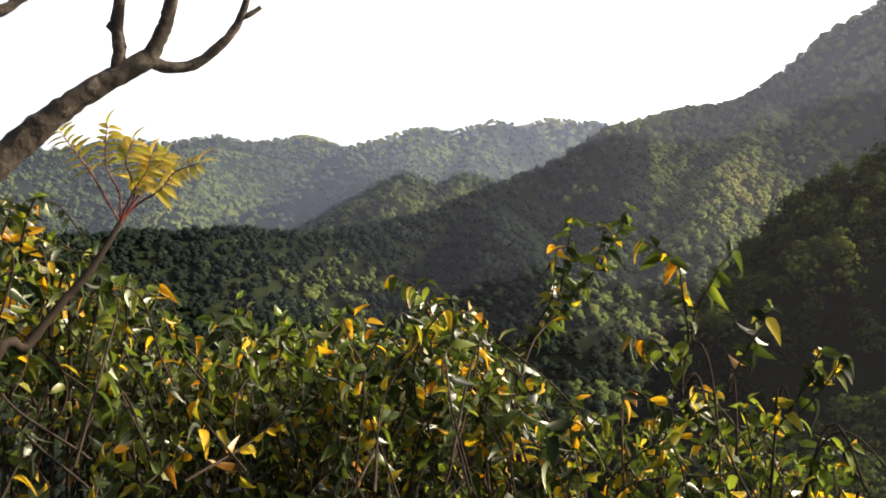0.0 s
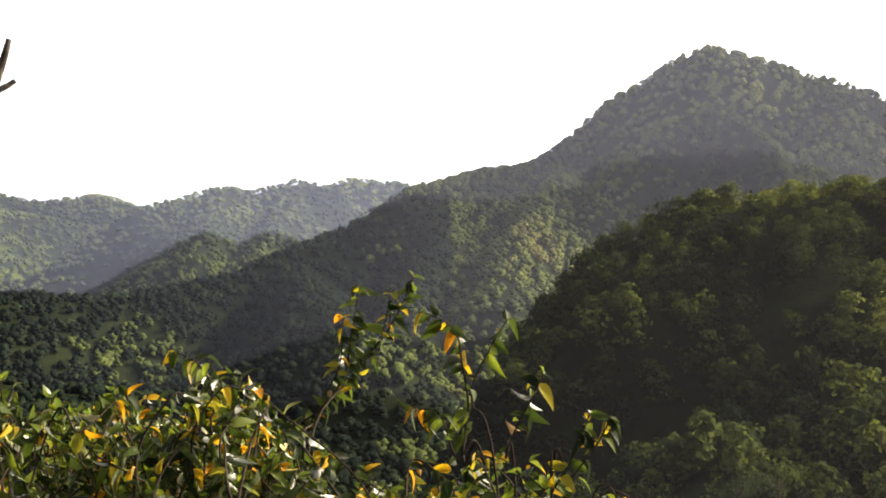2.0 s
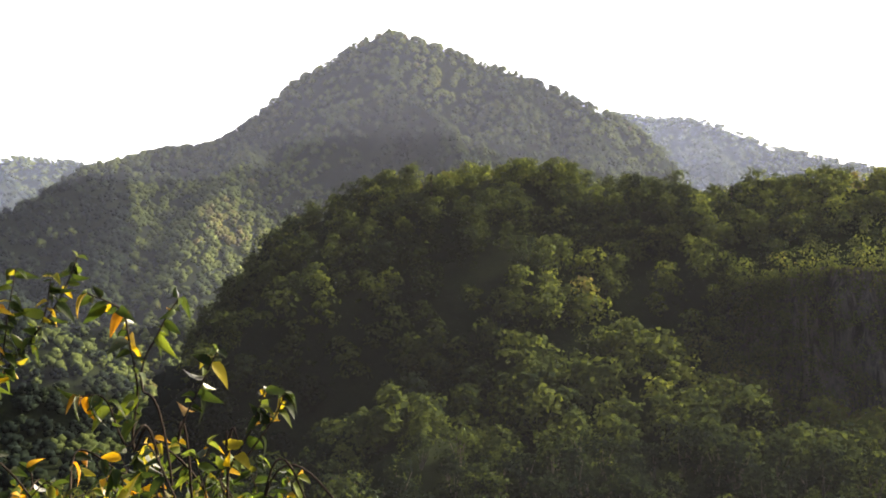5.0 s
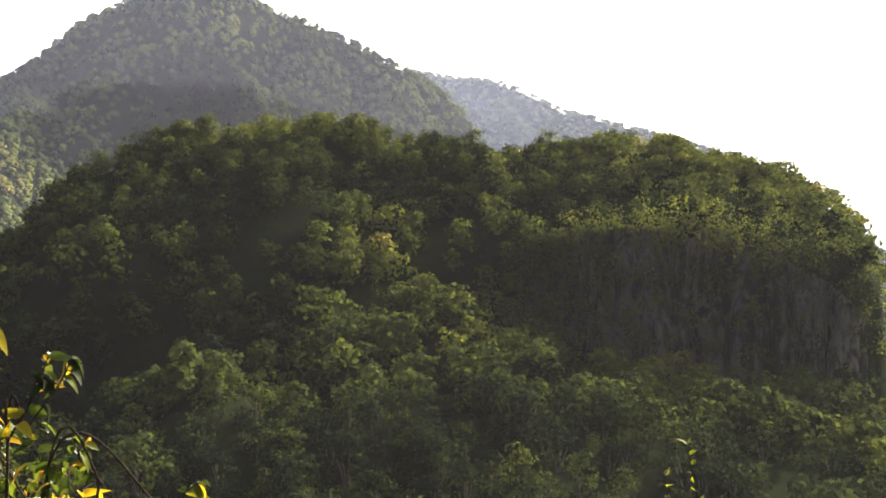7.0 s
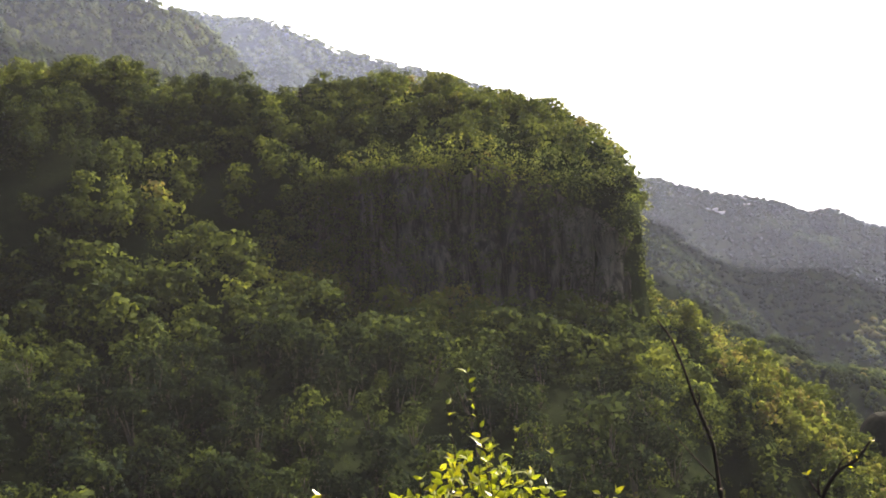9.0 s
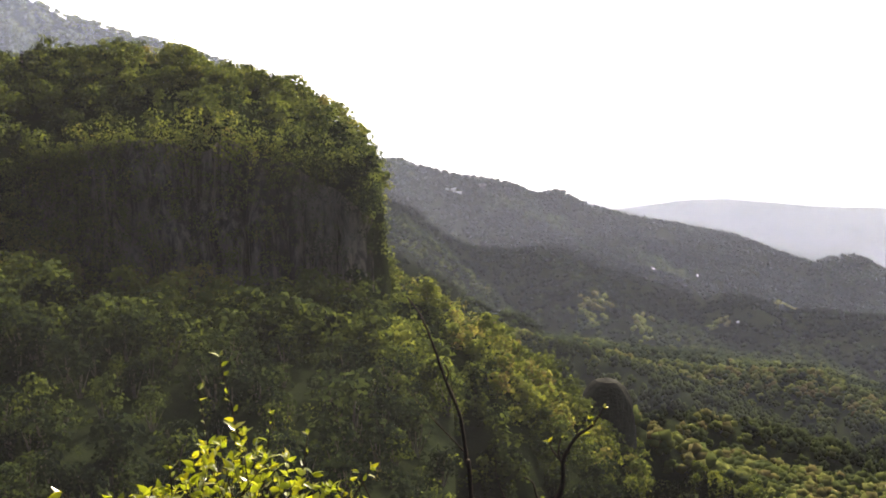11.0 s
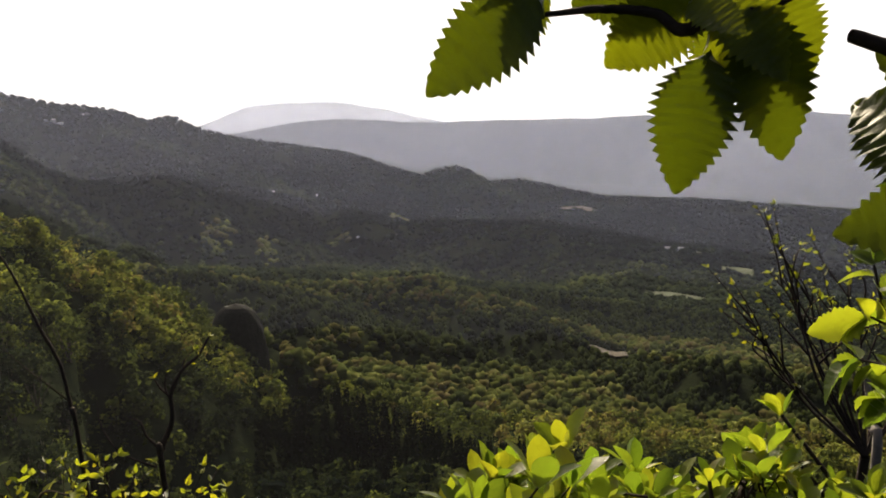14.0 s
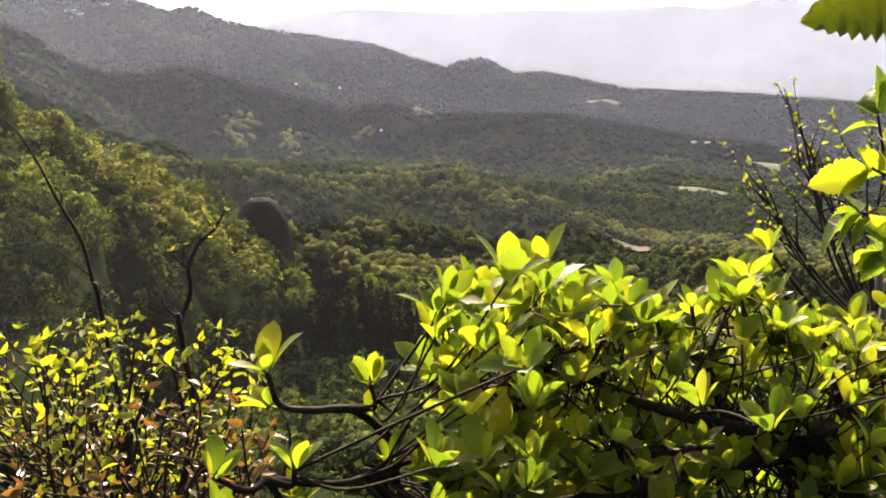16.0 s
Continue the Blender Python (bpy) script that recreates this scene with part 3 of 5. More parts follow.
def scatter(az0, az1, r0, r1, each, keep=None):
    """Spots on the land, one to about `each` square metres; returns places, headings, distances."""
    n = int(radians(az1 - az0) * 0.5 * (r1 * r1 - r0 * r0) / each)
    az = rng.uniform(az0, az1, n)
    r = np.sqrt(rng.uniform(r0 * r0, r1 * r1, n))
    z = land(az, r)
    tilt = np.abs(land(az, r + 2.0) - land(az, r - 2.0)) / 4.0
    ok = (tilt < np.where(az < 7, 9.0, 3.2)) & ((tilt < 1.6) | (az < 7) | (r < 170) | (r > 192))
    # leave out what no one can see from the lookout: the far sides of the ridges
    hide = np.full(n, -90.0)
    for f in np.linspace(0.3, 0.985, 44):
        hide = np.maximum(hide, np.degrees(np.arctan2(land(az, r * f, False) - EYE_Z, r * f)))
    ok &= np.degrees(np.arctan2(z + 15 - EYE_Z, r)) > hide
    if keep is not None:
        ok &= keep(az, r, z)
    return place(az, r, z)[ok], az[ok], r[ok]


def wood_tint(p, shift=0.0):
    """Species and age mixed in patches and tree by tree; the patches also tint in lit clumps and shaded hollows."""
    return np.clip(0.27 + shift + 0.62 * fbm(p[:, 0], p[:, 1], 34, 3, 71) + rng.normal(size=len(p)) * 0.15, -0.1, 0.95)


def conifer(quads, size, width, height, seed):
    """A narrow crown: drooping sprays set round a straight axis, wide below and pointed above; laid out as crown() does."""
    g = np.random.default_rng(seed)
    h = g.random(quads) ** 1.4
    a = g.random(quads) * 6.2832
    w = width * 0.5 * (1.03 - h) * (0.7 + 0.3 * g.random(quads))
    out = np.stack([np.cos(a), np.sin(a), 0 * a], -1)
    c = out * w[:, None] * 0.7 + np.stack([0 * h, 0 * h, h * height], -1)
    along = out * 0.85 + np.array([0, 0, -0.45])
    side = np.stack([-np.sin(a), np.cos(a), 0.3 * g.normal(size=quads)], -1)
    k = (size * (0.45 + 0.55 * (1 - h)) * (0.7 + 0.5 * g.random(quads)))[:, None]
    pts = np.stack([c - along * k * 0.6, c + side * k * 0.5, c + along * k * 0.7, c - side * k * 0.5], 1).reshape(-1, 3)
    n = out * 0.75 + np.array([0, 0, 0.65])
    return np.concatenate([pts, np.repeat(n, 4, axis=0)], 1)


DEEP = np.array([0, 0, 1, 0, 0, 0])
NEAR_CROWNS = [crown(165, 0.74, 6.0 + 0.5 * (k % 3), 5.6 + 0.4 * (k % 4), 12 + k % 5, 100 + k) - 0.8 * DEEP for k in range(8)]
OWN_CROWNS = [crown(290, 0.5, 6.0 + 0.5 * (k % 3), 5.6 + 0.4 * (k % 4), 12 + k % 5, 100 + k) - 0.8 * DEEP for k in range(8)]
VALLEY_CROWNS = [crown(95, 0.95, 6.2, 5.6 + 0.3 * k, 9 + k % 3, 150 + k) - 0.8 * DEEP for k in range(6)]
MID_CROWNS = [lobed(5, 7.4, 6.4, 200 + k) for k in range(8)]
FAR_CROWNS = [lobed(2, 9.6, 4.2, 300 + k) for k in range(6)]
SMALL_CROWNS = [c[:140] for c in NEAR_CROWNS]
CONIFERS = [conifer(42, 1.9, 4.6, 8.5 + k, 400 + k) - 1.0 * DEEP for k in range(4)]


def on_land(az, el):
    """How far off the land first meets a line of sight."""
    r = np.geomspace(260, 3200, 900)
    seen_el = np.degrees(np.arctan2(land(np.full(900, az), r, False) - EYE_Z, r))
    hit = np.nonzero(seen_el >= el)[0]
    return float(r[hit[0]]) if len(hit) else 3000.0


# heading, elevation, half width and half depth in metres, material, label
CLEARINGS = [(59.4, -18.4, 9, 7, MAT_FIELD, "bare brown field on the valley floor"), (57.6, -10.2, 30, 12, MAT_FIELD, "pale dry field beyond the woods"),
             (61.0, -12.1, 10, 4, MAT_MEADOW, "green paddock beside the farm sheds"), (64.2, -12.3, 11, 4, MAT_MEADOW, "green paddock beside the farm sheds"),
             (63.0, -15.0, 22, 10, MAT_MEADOW, "long grassy strip across the plain"), (66.5, -13.2, 14, 12, MAT_MEADOW, "small grassy field in the plain")]
CLEAR = [(az, on_land(az, el), w, d, m, t) for az, el, w, d, m, t in CLEARINGS]
# young light-green groves in the dark woods: heading, elevation, half width, half depth
GROVES = [(az, on_land(az, el), w, d) for az, el, w, d in ((36.4, -11.4, 16, 22), (39.2, -12.5, 9, 26), (43.5, -12.0, 12, 8), (47, -10.9, 14, 10), (58.5, -15.6, 20, 14))]


def in_groves(az, r):
    """How much lighter the trees are at these places."""
    lift = np.zeros(az.shape)
    for a0, r0, w, d in GROVES:
        lift = np.maximum(lift, 0.9 * ((np.radians(az - a0) * r0 / w) ** 2 + ((r - r0) / d) ** 2 < 1 + 0.5 * np.sin(az * 40)))
    return lift



def not_bare(az, r, z):
    ok = np.ones(az.shape, bool)
    for a0, r0, w, d, m, t in CLEAR:
        ok &= ~((np.abs(np.radians(az - a0)) * r0 < w + 2) & (np.abs(r - r0) < d + 3))
    return ok


def clearing(a0, r0, w, d, mat, label):
    """An open field laid over the land, with a ragged edge."""
    u, v = np.meshgrid(np.linspace(-1, 1, 22), np.linspace(-1, 1, 22))
    g = np.random.default_rng(int(a0 * 10))
    u = u * (1 + 0.12 * g.normal(size=u.shape) * (np.abs(u) > 0.85))
    v = v * (1 + 0.12 * g.normal(size=v.shape) * (np.abs(v) > 0.85))
    az, r = a0 + np.degrees(u * w / r0), r0 + v * d
    pts = place(az, r, land(az, r) + 1.2).reshape(-1, 3)
    i = (np.arange(21)[:, None] * 22 + np.arange(21)[None]).ravel()
    ob = mesh_np("field", pts, np.stack([i, i + 1, i + 23, i + 22], -1), mat, True)
    return tagged(ob, label, "field", kind="structure")


for c in CLEAR:
    clearing(*c)


def near_tree(name, k):
    """One broadleaf tree: a forked trunk and a crown of leaf clumps in tiers."""
    root = new(name)
    tagged(root, "broadleaf tree with a tiered olive-green crown on the slope", "tree", "trees on the near slope")
    g = np.random.default_rng(500 + k)
    vs, fs = [], []
    for b in range(4):
        lean, up = g.random() * 6.28, 3.2 + 1.4 * g.random()
        foot, tip = np.array([0, 0, -0.8]), np.array([math.cos(lean) * (0.3 + 0.5 * b), math.sin(lean) * (0.3 + 0.5 * b), up])
        for end, rad in ((foot, 0.19 - 0.02 * b), (foot * 0.5 + tip * 0.5 + np.array([0, 0, 0.3]), 0.12), (tip, 0.03)):
            vs += [end + np.array([math.cos(q * 1.2566) * rad, math.sin(q * 1.2566) * rad, 0]) for q in range(5)]
        o = b * 15
        fs += [(o + h * 5 + q, o + h * 5 + (q + 1) % 5, o + h * 5 + 5 + (q + 1) % 5, o + h * 5 + 5 + q) for h in range(2) for q in range(5)]
    mesh_np("trunk", vs, fs, MAT_BARK_FAR, True, None, root)
    c = OWN_CROWNS[k]
    # near crowns get a darker tint, shade of the lower slope put in
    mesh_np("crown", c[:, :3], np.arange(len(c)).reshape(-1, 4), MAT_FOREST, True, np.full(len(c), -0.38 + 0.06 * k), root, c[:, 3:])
    return root


def plant_near(p, scale):
    """Trees of their own along the foot of the dome."""
    kinds = [near_tree("tree", k) for k in range(8)]
    for i, (q, s) in enumerate(zip(p, scale)):
        m = pose(*q, 0, 0, rng.random() * 360) @ Matrix.Scale(s, 4)
        if i < 8:
            kinds[i].matrix_basis = m
        else:
            copy_thing(kinds[i % 8], m)


def off_the_edge(az, r, z):
    return ~((az > 23.5) & (az < 25.2) & (r > 172) & (r < 226) & (z > -30))


def planted(a, r):
    """The conifer plantation on the near side of the low ridge."""
    return (a > 38) & (a < 58) & (r > 192) & (r < np.interp(a, [38, 42.6, 56.5], [233, 250, 226]))


p1, a1, r1 = scatter(-34, 30, 88, 236, 20, off_the_edge)
p3, a3, r3 = [np.concatenate(q) for q in zip(scatter(-32, 2, 90, 126, 22), scatter(-26, 24, 200, 236, 17, off_the_edge))]
p2, a2, r2 = scatter(30, 84, 100, 300, 23, lambda a, r, z: ~planted(a, r - 8))
p = np.concatenate([p1, p2, p3])
a, r = np.concatenate([a1, a2, a3]), np.concatenate([r1, r2, r3])
own = np.zeros(len(p), bool)
own[np.argsort(np.where((a > -24) & (a < 30), r, 999))[:290]] = True
scale = rng.uniform(0.65, 1.15, len(p)) + (rng.random(len(p)) < 0.15) * 0.3
scale = scale * np.where((a < 25) & (r > 196), 0.78, 1.0) * np.where(planted(a, r - 26), 0.6, 1.0)
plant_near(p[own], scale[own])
p, scale, a, r = p[~own], scale[~own], a[~own], r[~own]
# leaf tint carries the light: darker foot and cliff brow, brighter crest and spur
light_shift = np.where(a < 25, np.interp(a, [-19, -14], [-0.16, 0.0]) +  np.interp(r, [90, 150, 200, 230], [-0.18, -0.06, 0.10, 0.20]) - 0.26 * np.clip((a - 3) / 4, 0, 1) * (r > 182), np.interp(r, [190, 225, 255], [-0.2, 0.05, 0.34]))
hue, on_dome = wood_tint(p, 0.0) + light_shift, a < 27
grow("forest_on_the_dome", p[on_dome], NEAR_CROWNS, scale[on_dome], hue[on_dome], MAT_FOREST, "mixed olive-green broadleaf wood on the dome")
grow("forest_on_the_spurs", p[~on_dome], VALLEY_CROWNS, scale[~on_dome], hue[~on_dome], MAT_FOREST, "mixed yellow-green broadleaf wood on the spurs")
p, a, r = scatter(38, 58, 200, 260, 4.5, lambda a, r, z: planted(a, r - 8))
grow("conifer_plantation", p, CONIFERS, rng.uniform(0.45, 0.68, len(p)), np.full(len(p), -0.15) + rng.normal(size=len(p)) * 0.05, MAT_FOREST, "dark close-set conifer plantation on a low ridge")
p, a, r = scatter(-34, 32, 236, 310, 24)
# a lighter tint puts sunlight on the brow into the leaf colour
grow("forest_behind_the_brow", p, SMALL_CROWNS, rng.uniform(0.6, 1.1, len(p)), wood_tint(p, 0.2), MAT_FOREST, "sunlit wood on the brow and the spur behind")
p, a, r = scatter(24, 84, 300, 660, 28, not_bare)
# light copses mix paler trees with sunlight put into the tint
copse = fbm(p[:, 0], p[:, 1], 70, 3, 77) + rng.normal(size=len(p)) * 0.12
dark = ((a > 60) & (r > 330) & (r < 420)) | ((a > 50) & (r > 520) & (r < 660)) | (copse < -0.22)
tall = rng.uniform(0.55, 1.0, len(p))
grow("forest_in_the_valley", p[~dark], MID_CROWNS, tall[~dark] + 0.25 * (copse[~dark] > 0.1), np.where(copse > 0.02, 0.34, 0.0)[~dark] + rng.normal(size=(~dark).sum()) * 0.2, MAT_FOREST, "green woods on the swells of the valley floor")
grow("conifers_in_the_valley", p[dark], [(c[0] * np.array([0.8, 0.8, 1.15, 1, 1, 1]), c[1]) for c in MID_CROWNS], tall[dark], np.full(dark.sum(), -0.1) + rng.normal(size=dark.sum()) * 0.08, MAT_FOREST, "dark conifer stands between the green woods")
p, a, r = scatter(-74, 20, 300, 850, 22)
grove = fbm(p[:, 0], p[:, 1], 75, 3, 79) + rng.normal(size=len(p)) * 0.1
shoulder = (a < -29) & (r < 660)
# shade is put into the tint: the shoulder is darkened, few groves left light
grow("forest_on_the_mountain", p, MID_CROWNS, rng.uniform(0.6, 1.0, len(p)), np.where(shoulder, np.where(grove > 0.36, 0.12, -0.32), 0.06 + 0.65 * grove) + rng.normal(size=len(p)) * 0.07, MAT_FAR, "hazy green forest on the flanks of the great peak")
p, a, r = scatter(-76, -26, 100, 300, 34)
# the ravine's shade is put into the leaf tint
grow("forest_in_the_ravine", p, MID_CROWNS, rng.uniform(0.8, 1.4, len(p)), np.full(len(p), -0.3) + rng.normal(size=len(p)) * 0.08, MAT_FAR, "wood in the ravine below the lookout, its shade tinted in")
p, a, r = scatter(-78, 84, 850, 1500, 54, not_bare)
grove = fbm(p[:, 0], p[:, 1], 120, 3, 87)
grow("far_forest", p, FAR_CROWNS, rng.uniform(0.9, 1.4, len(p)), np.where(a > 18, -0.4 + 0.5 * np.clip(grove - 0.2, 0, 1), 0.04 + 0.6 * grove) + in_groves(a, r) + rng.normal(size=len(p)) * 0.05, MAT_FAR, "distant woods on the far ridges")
p, a, r = scatter(24, 84, 660, 850, 36, not_bare)
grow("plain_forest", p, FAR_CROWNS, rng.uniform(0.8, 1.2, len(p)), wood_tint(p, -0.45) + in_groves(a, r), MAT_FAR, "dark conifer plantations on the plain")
p = np.concatenate([scatter(-34, 50, 84, 215, 23)[0], scatter(28, 60, 215, 300, 18)[0]])
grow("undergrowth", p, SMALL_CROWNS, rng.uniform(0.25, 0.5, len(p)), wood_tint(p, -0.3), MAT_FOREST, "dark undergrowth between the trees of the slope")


def farm_shed(heading, r, length, wide, high, turn, label):
    """A long shed far off: walls, a pitched roof with eaves."""
    a = radians(heading)
    z = float(land(np.array([heading]), np.array([r]))[0]) + 1.0
    root = new("farm_shed")
    root.matrix_basis = pose(r * math.sin(a), r * math.cos(a), z, 0, 0, turn)
    tagged(root, label, "shed", "farm sheds in the valley")
    l, w, h = length / 2, wide / 2, high
    wall = [(-l, -w, -3), (l, -w, -3), (l, w, -3), (-l, w, -3), (-l, -w, h), (l, -w, h), (l, w, h), (-l, w, h)]
    mesh_np("wall", wall, [(0, 1, 5, 4), (1, 2, 6, 5), (2, 3, 7, 6), (3, 0, 4, 7)], MAT_SHEET, False, None, root)
    e, rise = 0.5, h + wide * 0.22
    for s in (-1, 1):
        top = [(-l - e, s * (w + e), h - 0.1), (l + e, s * (w + e), h - 0.1), (l + e, 0, rise), (-l - e, 0, rise)]
        low = [(x, y, q - 0.25) for x, y, q in top]
        mesh_np("roof_slope", top + low, [(0, 1, 2, 3), (7, 6, 5, 4), (0, 4, 5, 1), (1, 5, 6, 2), (2, 6, 7, 3), (3, 7, 4, 0)], MAT_SHEET, False, None, root)
    return root


farm_shed(62.6, on_land(62.6, -12.2), 6, 3, 1.8, -60, "long pale shed with a bright roof in the plain")
farm_shed(63.3, on_land(63.3, -12.25), 5, 4, 2.4, -50, "small pale shed beside the long one")
farm_shed(29.75, 1165, 6, 4, 2.2, -30, "white building on the far ridge")
farm_shed(28.6, 1160, 16, 3, 1.2, -28, "low white greenhouse row on the far ridge")
farm_shed(27.9, 1158, 12, 3, 1.2, -28, "low white greenhouse row on the far ridge")
farm_shed(44.5, on_land(44.5, -12.0), 3.5, 3, 1.2, -40, "farmhouse with a pale roof among the woods")
farm_shed(42.2, on_land(42.2, -9.4), 4, 3, 1.2, -40, "farmhouse with a pale roof among the woods")
farm_shed(39.6, on_land(39.6, -9.3), 4, 3, 1.2, -35, "farmhouse with a pale roof among the woods")


def rock_outcrop(heading, d, wide, high, sink):
    """A dark, blunt rock standing out of the end of the spur."""
    a = radians(heading)
    z = float(land(np.array([heading]), np.array([d]))[0]) - sink
    u, v = np.meshgrid(np.linspace(0, 2 * math.pi, 40, endpoint=False), np.linspace(0, 1, 22))
    bulge = np.where(v < 0.6, 1.0, np.sqrt(np.clip(1 - ((v - 0.6) / 0.4) ** 2, 0, 1)))
    crag = 1.18 - 0.34 * v + 0.16 * fbm(np.cos(u) * 3, np.sin(u) * 3 + v * 4, 2.0, 3, 51)
    x, y, q = np.cos(u) * wide * bulge * crag, np.sin(u) * wide * 0.8 * bulge * crag, v * high
    pts = np.stack([x, y, q], -1).reshape(-1, 3)
    f = [(i * 40 + j, i * 40 + (j + 1) % 40, (i + 1) * 40 + (j + 1) % 40, (i + 1) * 40 + j) for i in range(21) for j in range(40)]
    ob = mesh_np("rock_outcrop", pts, f, MAT_DARKROCK, False)
    ob.matrix_basis = pose(d * math.sin(a), d * math.cos(a), z, 0, 0, -heading)
    return tagged(ob, "dark blunt rock outcrop at the end of the spur", "rock")


rock_outcrop(37.2, 288, 8.2, 21, 5)

def pine(heading, r, high, label):
    """A dark pine that stands above the canopy: flat tiers of needles on a straight trunk."""
    a = radians(heading)
    z = float(land(np.array([heading]), np.array([r]))[0])
    root = new("pine_tree")
    root.location = (r * math.sin(a), r * math.cos(a), z)
    tagged(root, label, "tree", "pines on the skyline")
    v, f = [], []
    for i, (h, q) in enumerate(((-1.0, 0.25), (high * 0.6, 0.16), (high, 0.04))):
        v += [(math.cos(k * 1.047) * q, math.sin(k * 1.047) * q, h) for k in range(6)]
    f = [(i * 6 + k, i * 6 + (k + 1) % 6, i * 6 + 6 + (k + 1) % 6, i * 6 + 6 + k) for i in range(2) for k in range(6)]
    mesh_np("trunk", v, f, MAT_BARK_FAR, True, None, root)
    c = conifer(90, 1.1, high * 0.6, high, int(heading * 7) + 900)
    mesh_np("crown", c[:, :3], np.arange(len(c)).reshape(-1, 4), MAT_FOREST, True, np.full(len(c), -0.05), root, c[:, 3:])


pine(-5.3, 219, 5.4, "dark pine standing above the dome's canopy")
pine(4.7, 219, 5.0, "dark pine standing above the dome's canopy")
pine(16.6, 219, 4.6, "dark pine standing above the dome's canopy")
pine(-12.2, 219, 5.6, "small dark pine on the brow of the dome")
pine(-19.8, 215, 5.6, "small dark pine on the brow of the dome")
pine(-7.2, 760, 10.0, "wind-bent pine on the ridge of the peak")
pine(-6.6, 760, 9.0, "wind-bent pine on the ridge of the peak")

# bushes that hold on to the rock wall
n = 2600
az = rng.uniform(3.5, 24.2, n)
h = np.where(rng.random(n) < 0.4, rng.random(n) ** 1.5, 1 - rng.random(n) ** 1.5)
keep = (rng.random(n) < np.interp(az, [3.5, 8, 12, 24], [1.0, 0.75, 0.36, 0.12]))
az, h = az[keep], h[keep]
zf = EYE_Z + 178 * np.tan(np.radians(np.interp(az, DOME_AZ, DOME_FOOT))) - 2
zl = EYE_Z + 186 * np.tan(np.radians(np.interp(az, DOME_AZ, DOME_LIP)))
p = place(az, 172.0 + 7.6 * h, zf + (zl - zf) * h - 1.2)
brow = rng.uniform(4, 24.2, 230)
q = place(brow, rng.uniform(179.5, 184.5, 230), EYE_Z + 186 * np.tan(np.radians(np.interp(brow, DOME_AZ, DOME_LIP))) + rng.uniform(-9, 1.5, 230))
grow("trees_over_the_cliff", q, SMALL_CROWNS, rng.uniform(0.35, 0.85, 230), wood_tint(q, -0.05), MAT_FOREST, "trees hanging over the brow of the rock wall")
grow("bushes_on_the_cliff", p, SMALL_CROWNS, rng.uniform(0.2, 0.6, len(p)), wood_tint(p, -0.15), MAT_FOREST, "dark bushes clinging to the rock wall")

# ---------------------------------------------------------------- added sheets for the haze between the ridges
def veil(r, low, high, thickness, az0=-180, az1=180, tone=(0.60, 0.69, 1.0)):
    """An added sheet that stands in for haze in the air; it leans in over the lookout, thins out downwards, and towards
    its ends where it does not close round.
    """
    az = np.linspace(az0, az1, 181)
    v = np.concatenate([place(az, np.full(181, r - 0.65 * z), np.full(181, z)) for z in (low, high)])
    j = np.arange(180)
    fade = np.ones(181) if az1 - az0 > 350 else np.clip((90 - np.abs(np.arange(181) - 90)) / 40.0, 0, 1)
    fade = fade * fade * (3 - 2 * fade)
    ob = mesh_np("mist", v, np.stack([j, j + 1, j + 182, j + 181], -1), mist("haze_sheet", thickness, tone), True, np.concatenate([fade * (0.1 if r < 100 else 0.4), fade]))
    return tagged(ob, "added see-through sheet for the haze between the ridges", "mist", kind="structure")


# the nearest sheet also stands in for glare in front of the dome
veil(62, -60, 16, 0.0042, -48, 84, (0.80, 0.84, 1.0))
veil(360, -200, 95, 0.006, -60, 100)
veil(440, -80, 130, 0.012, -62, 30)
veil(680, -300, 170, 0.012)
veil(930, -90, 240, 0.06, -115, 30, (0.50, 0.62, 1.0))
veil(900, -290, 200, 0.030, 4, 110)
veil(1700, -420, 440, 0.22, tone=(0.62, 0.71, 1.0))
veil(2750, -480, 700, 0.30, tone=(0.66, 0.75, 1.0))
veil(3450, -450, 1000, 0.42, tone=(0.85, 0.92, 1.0))


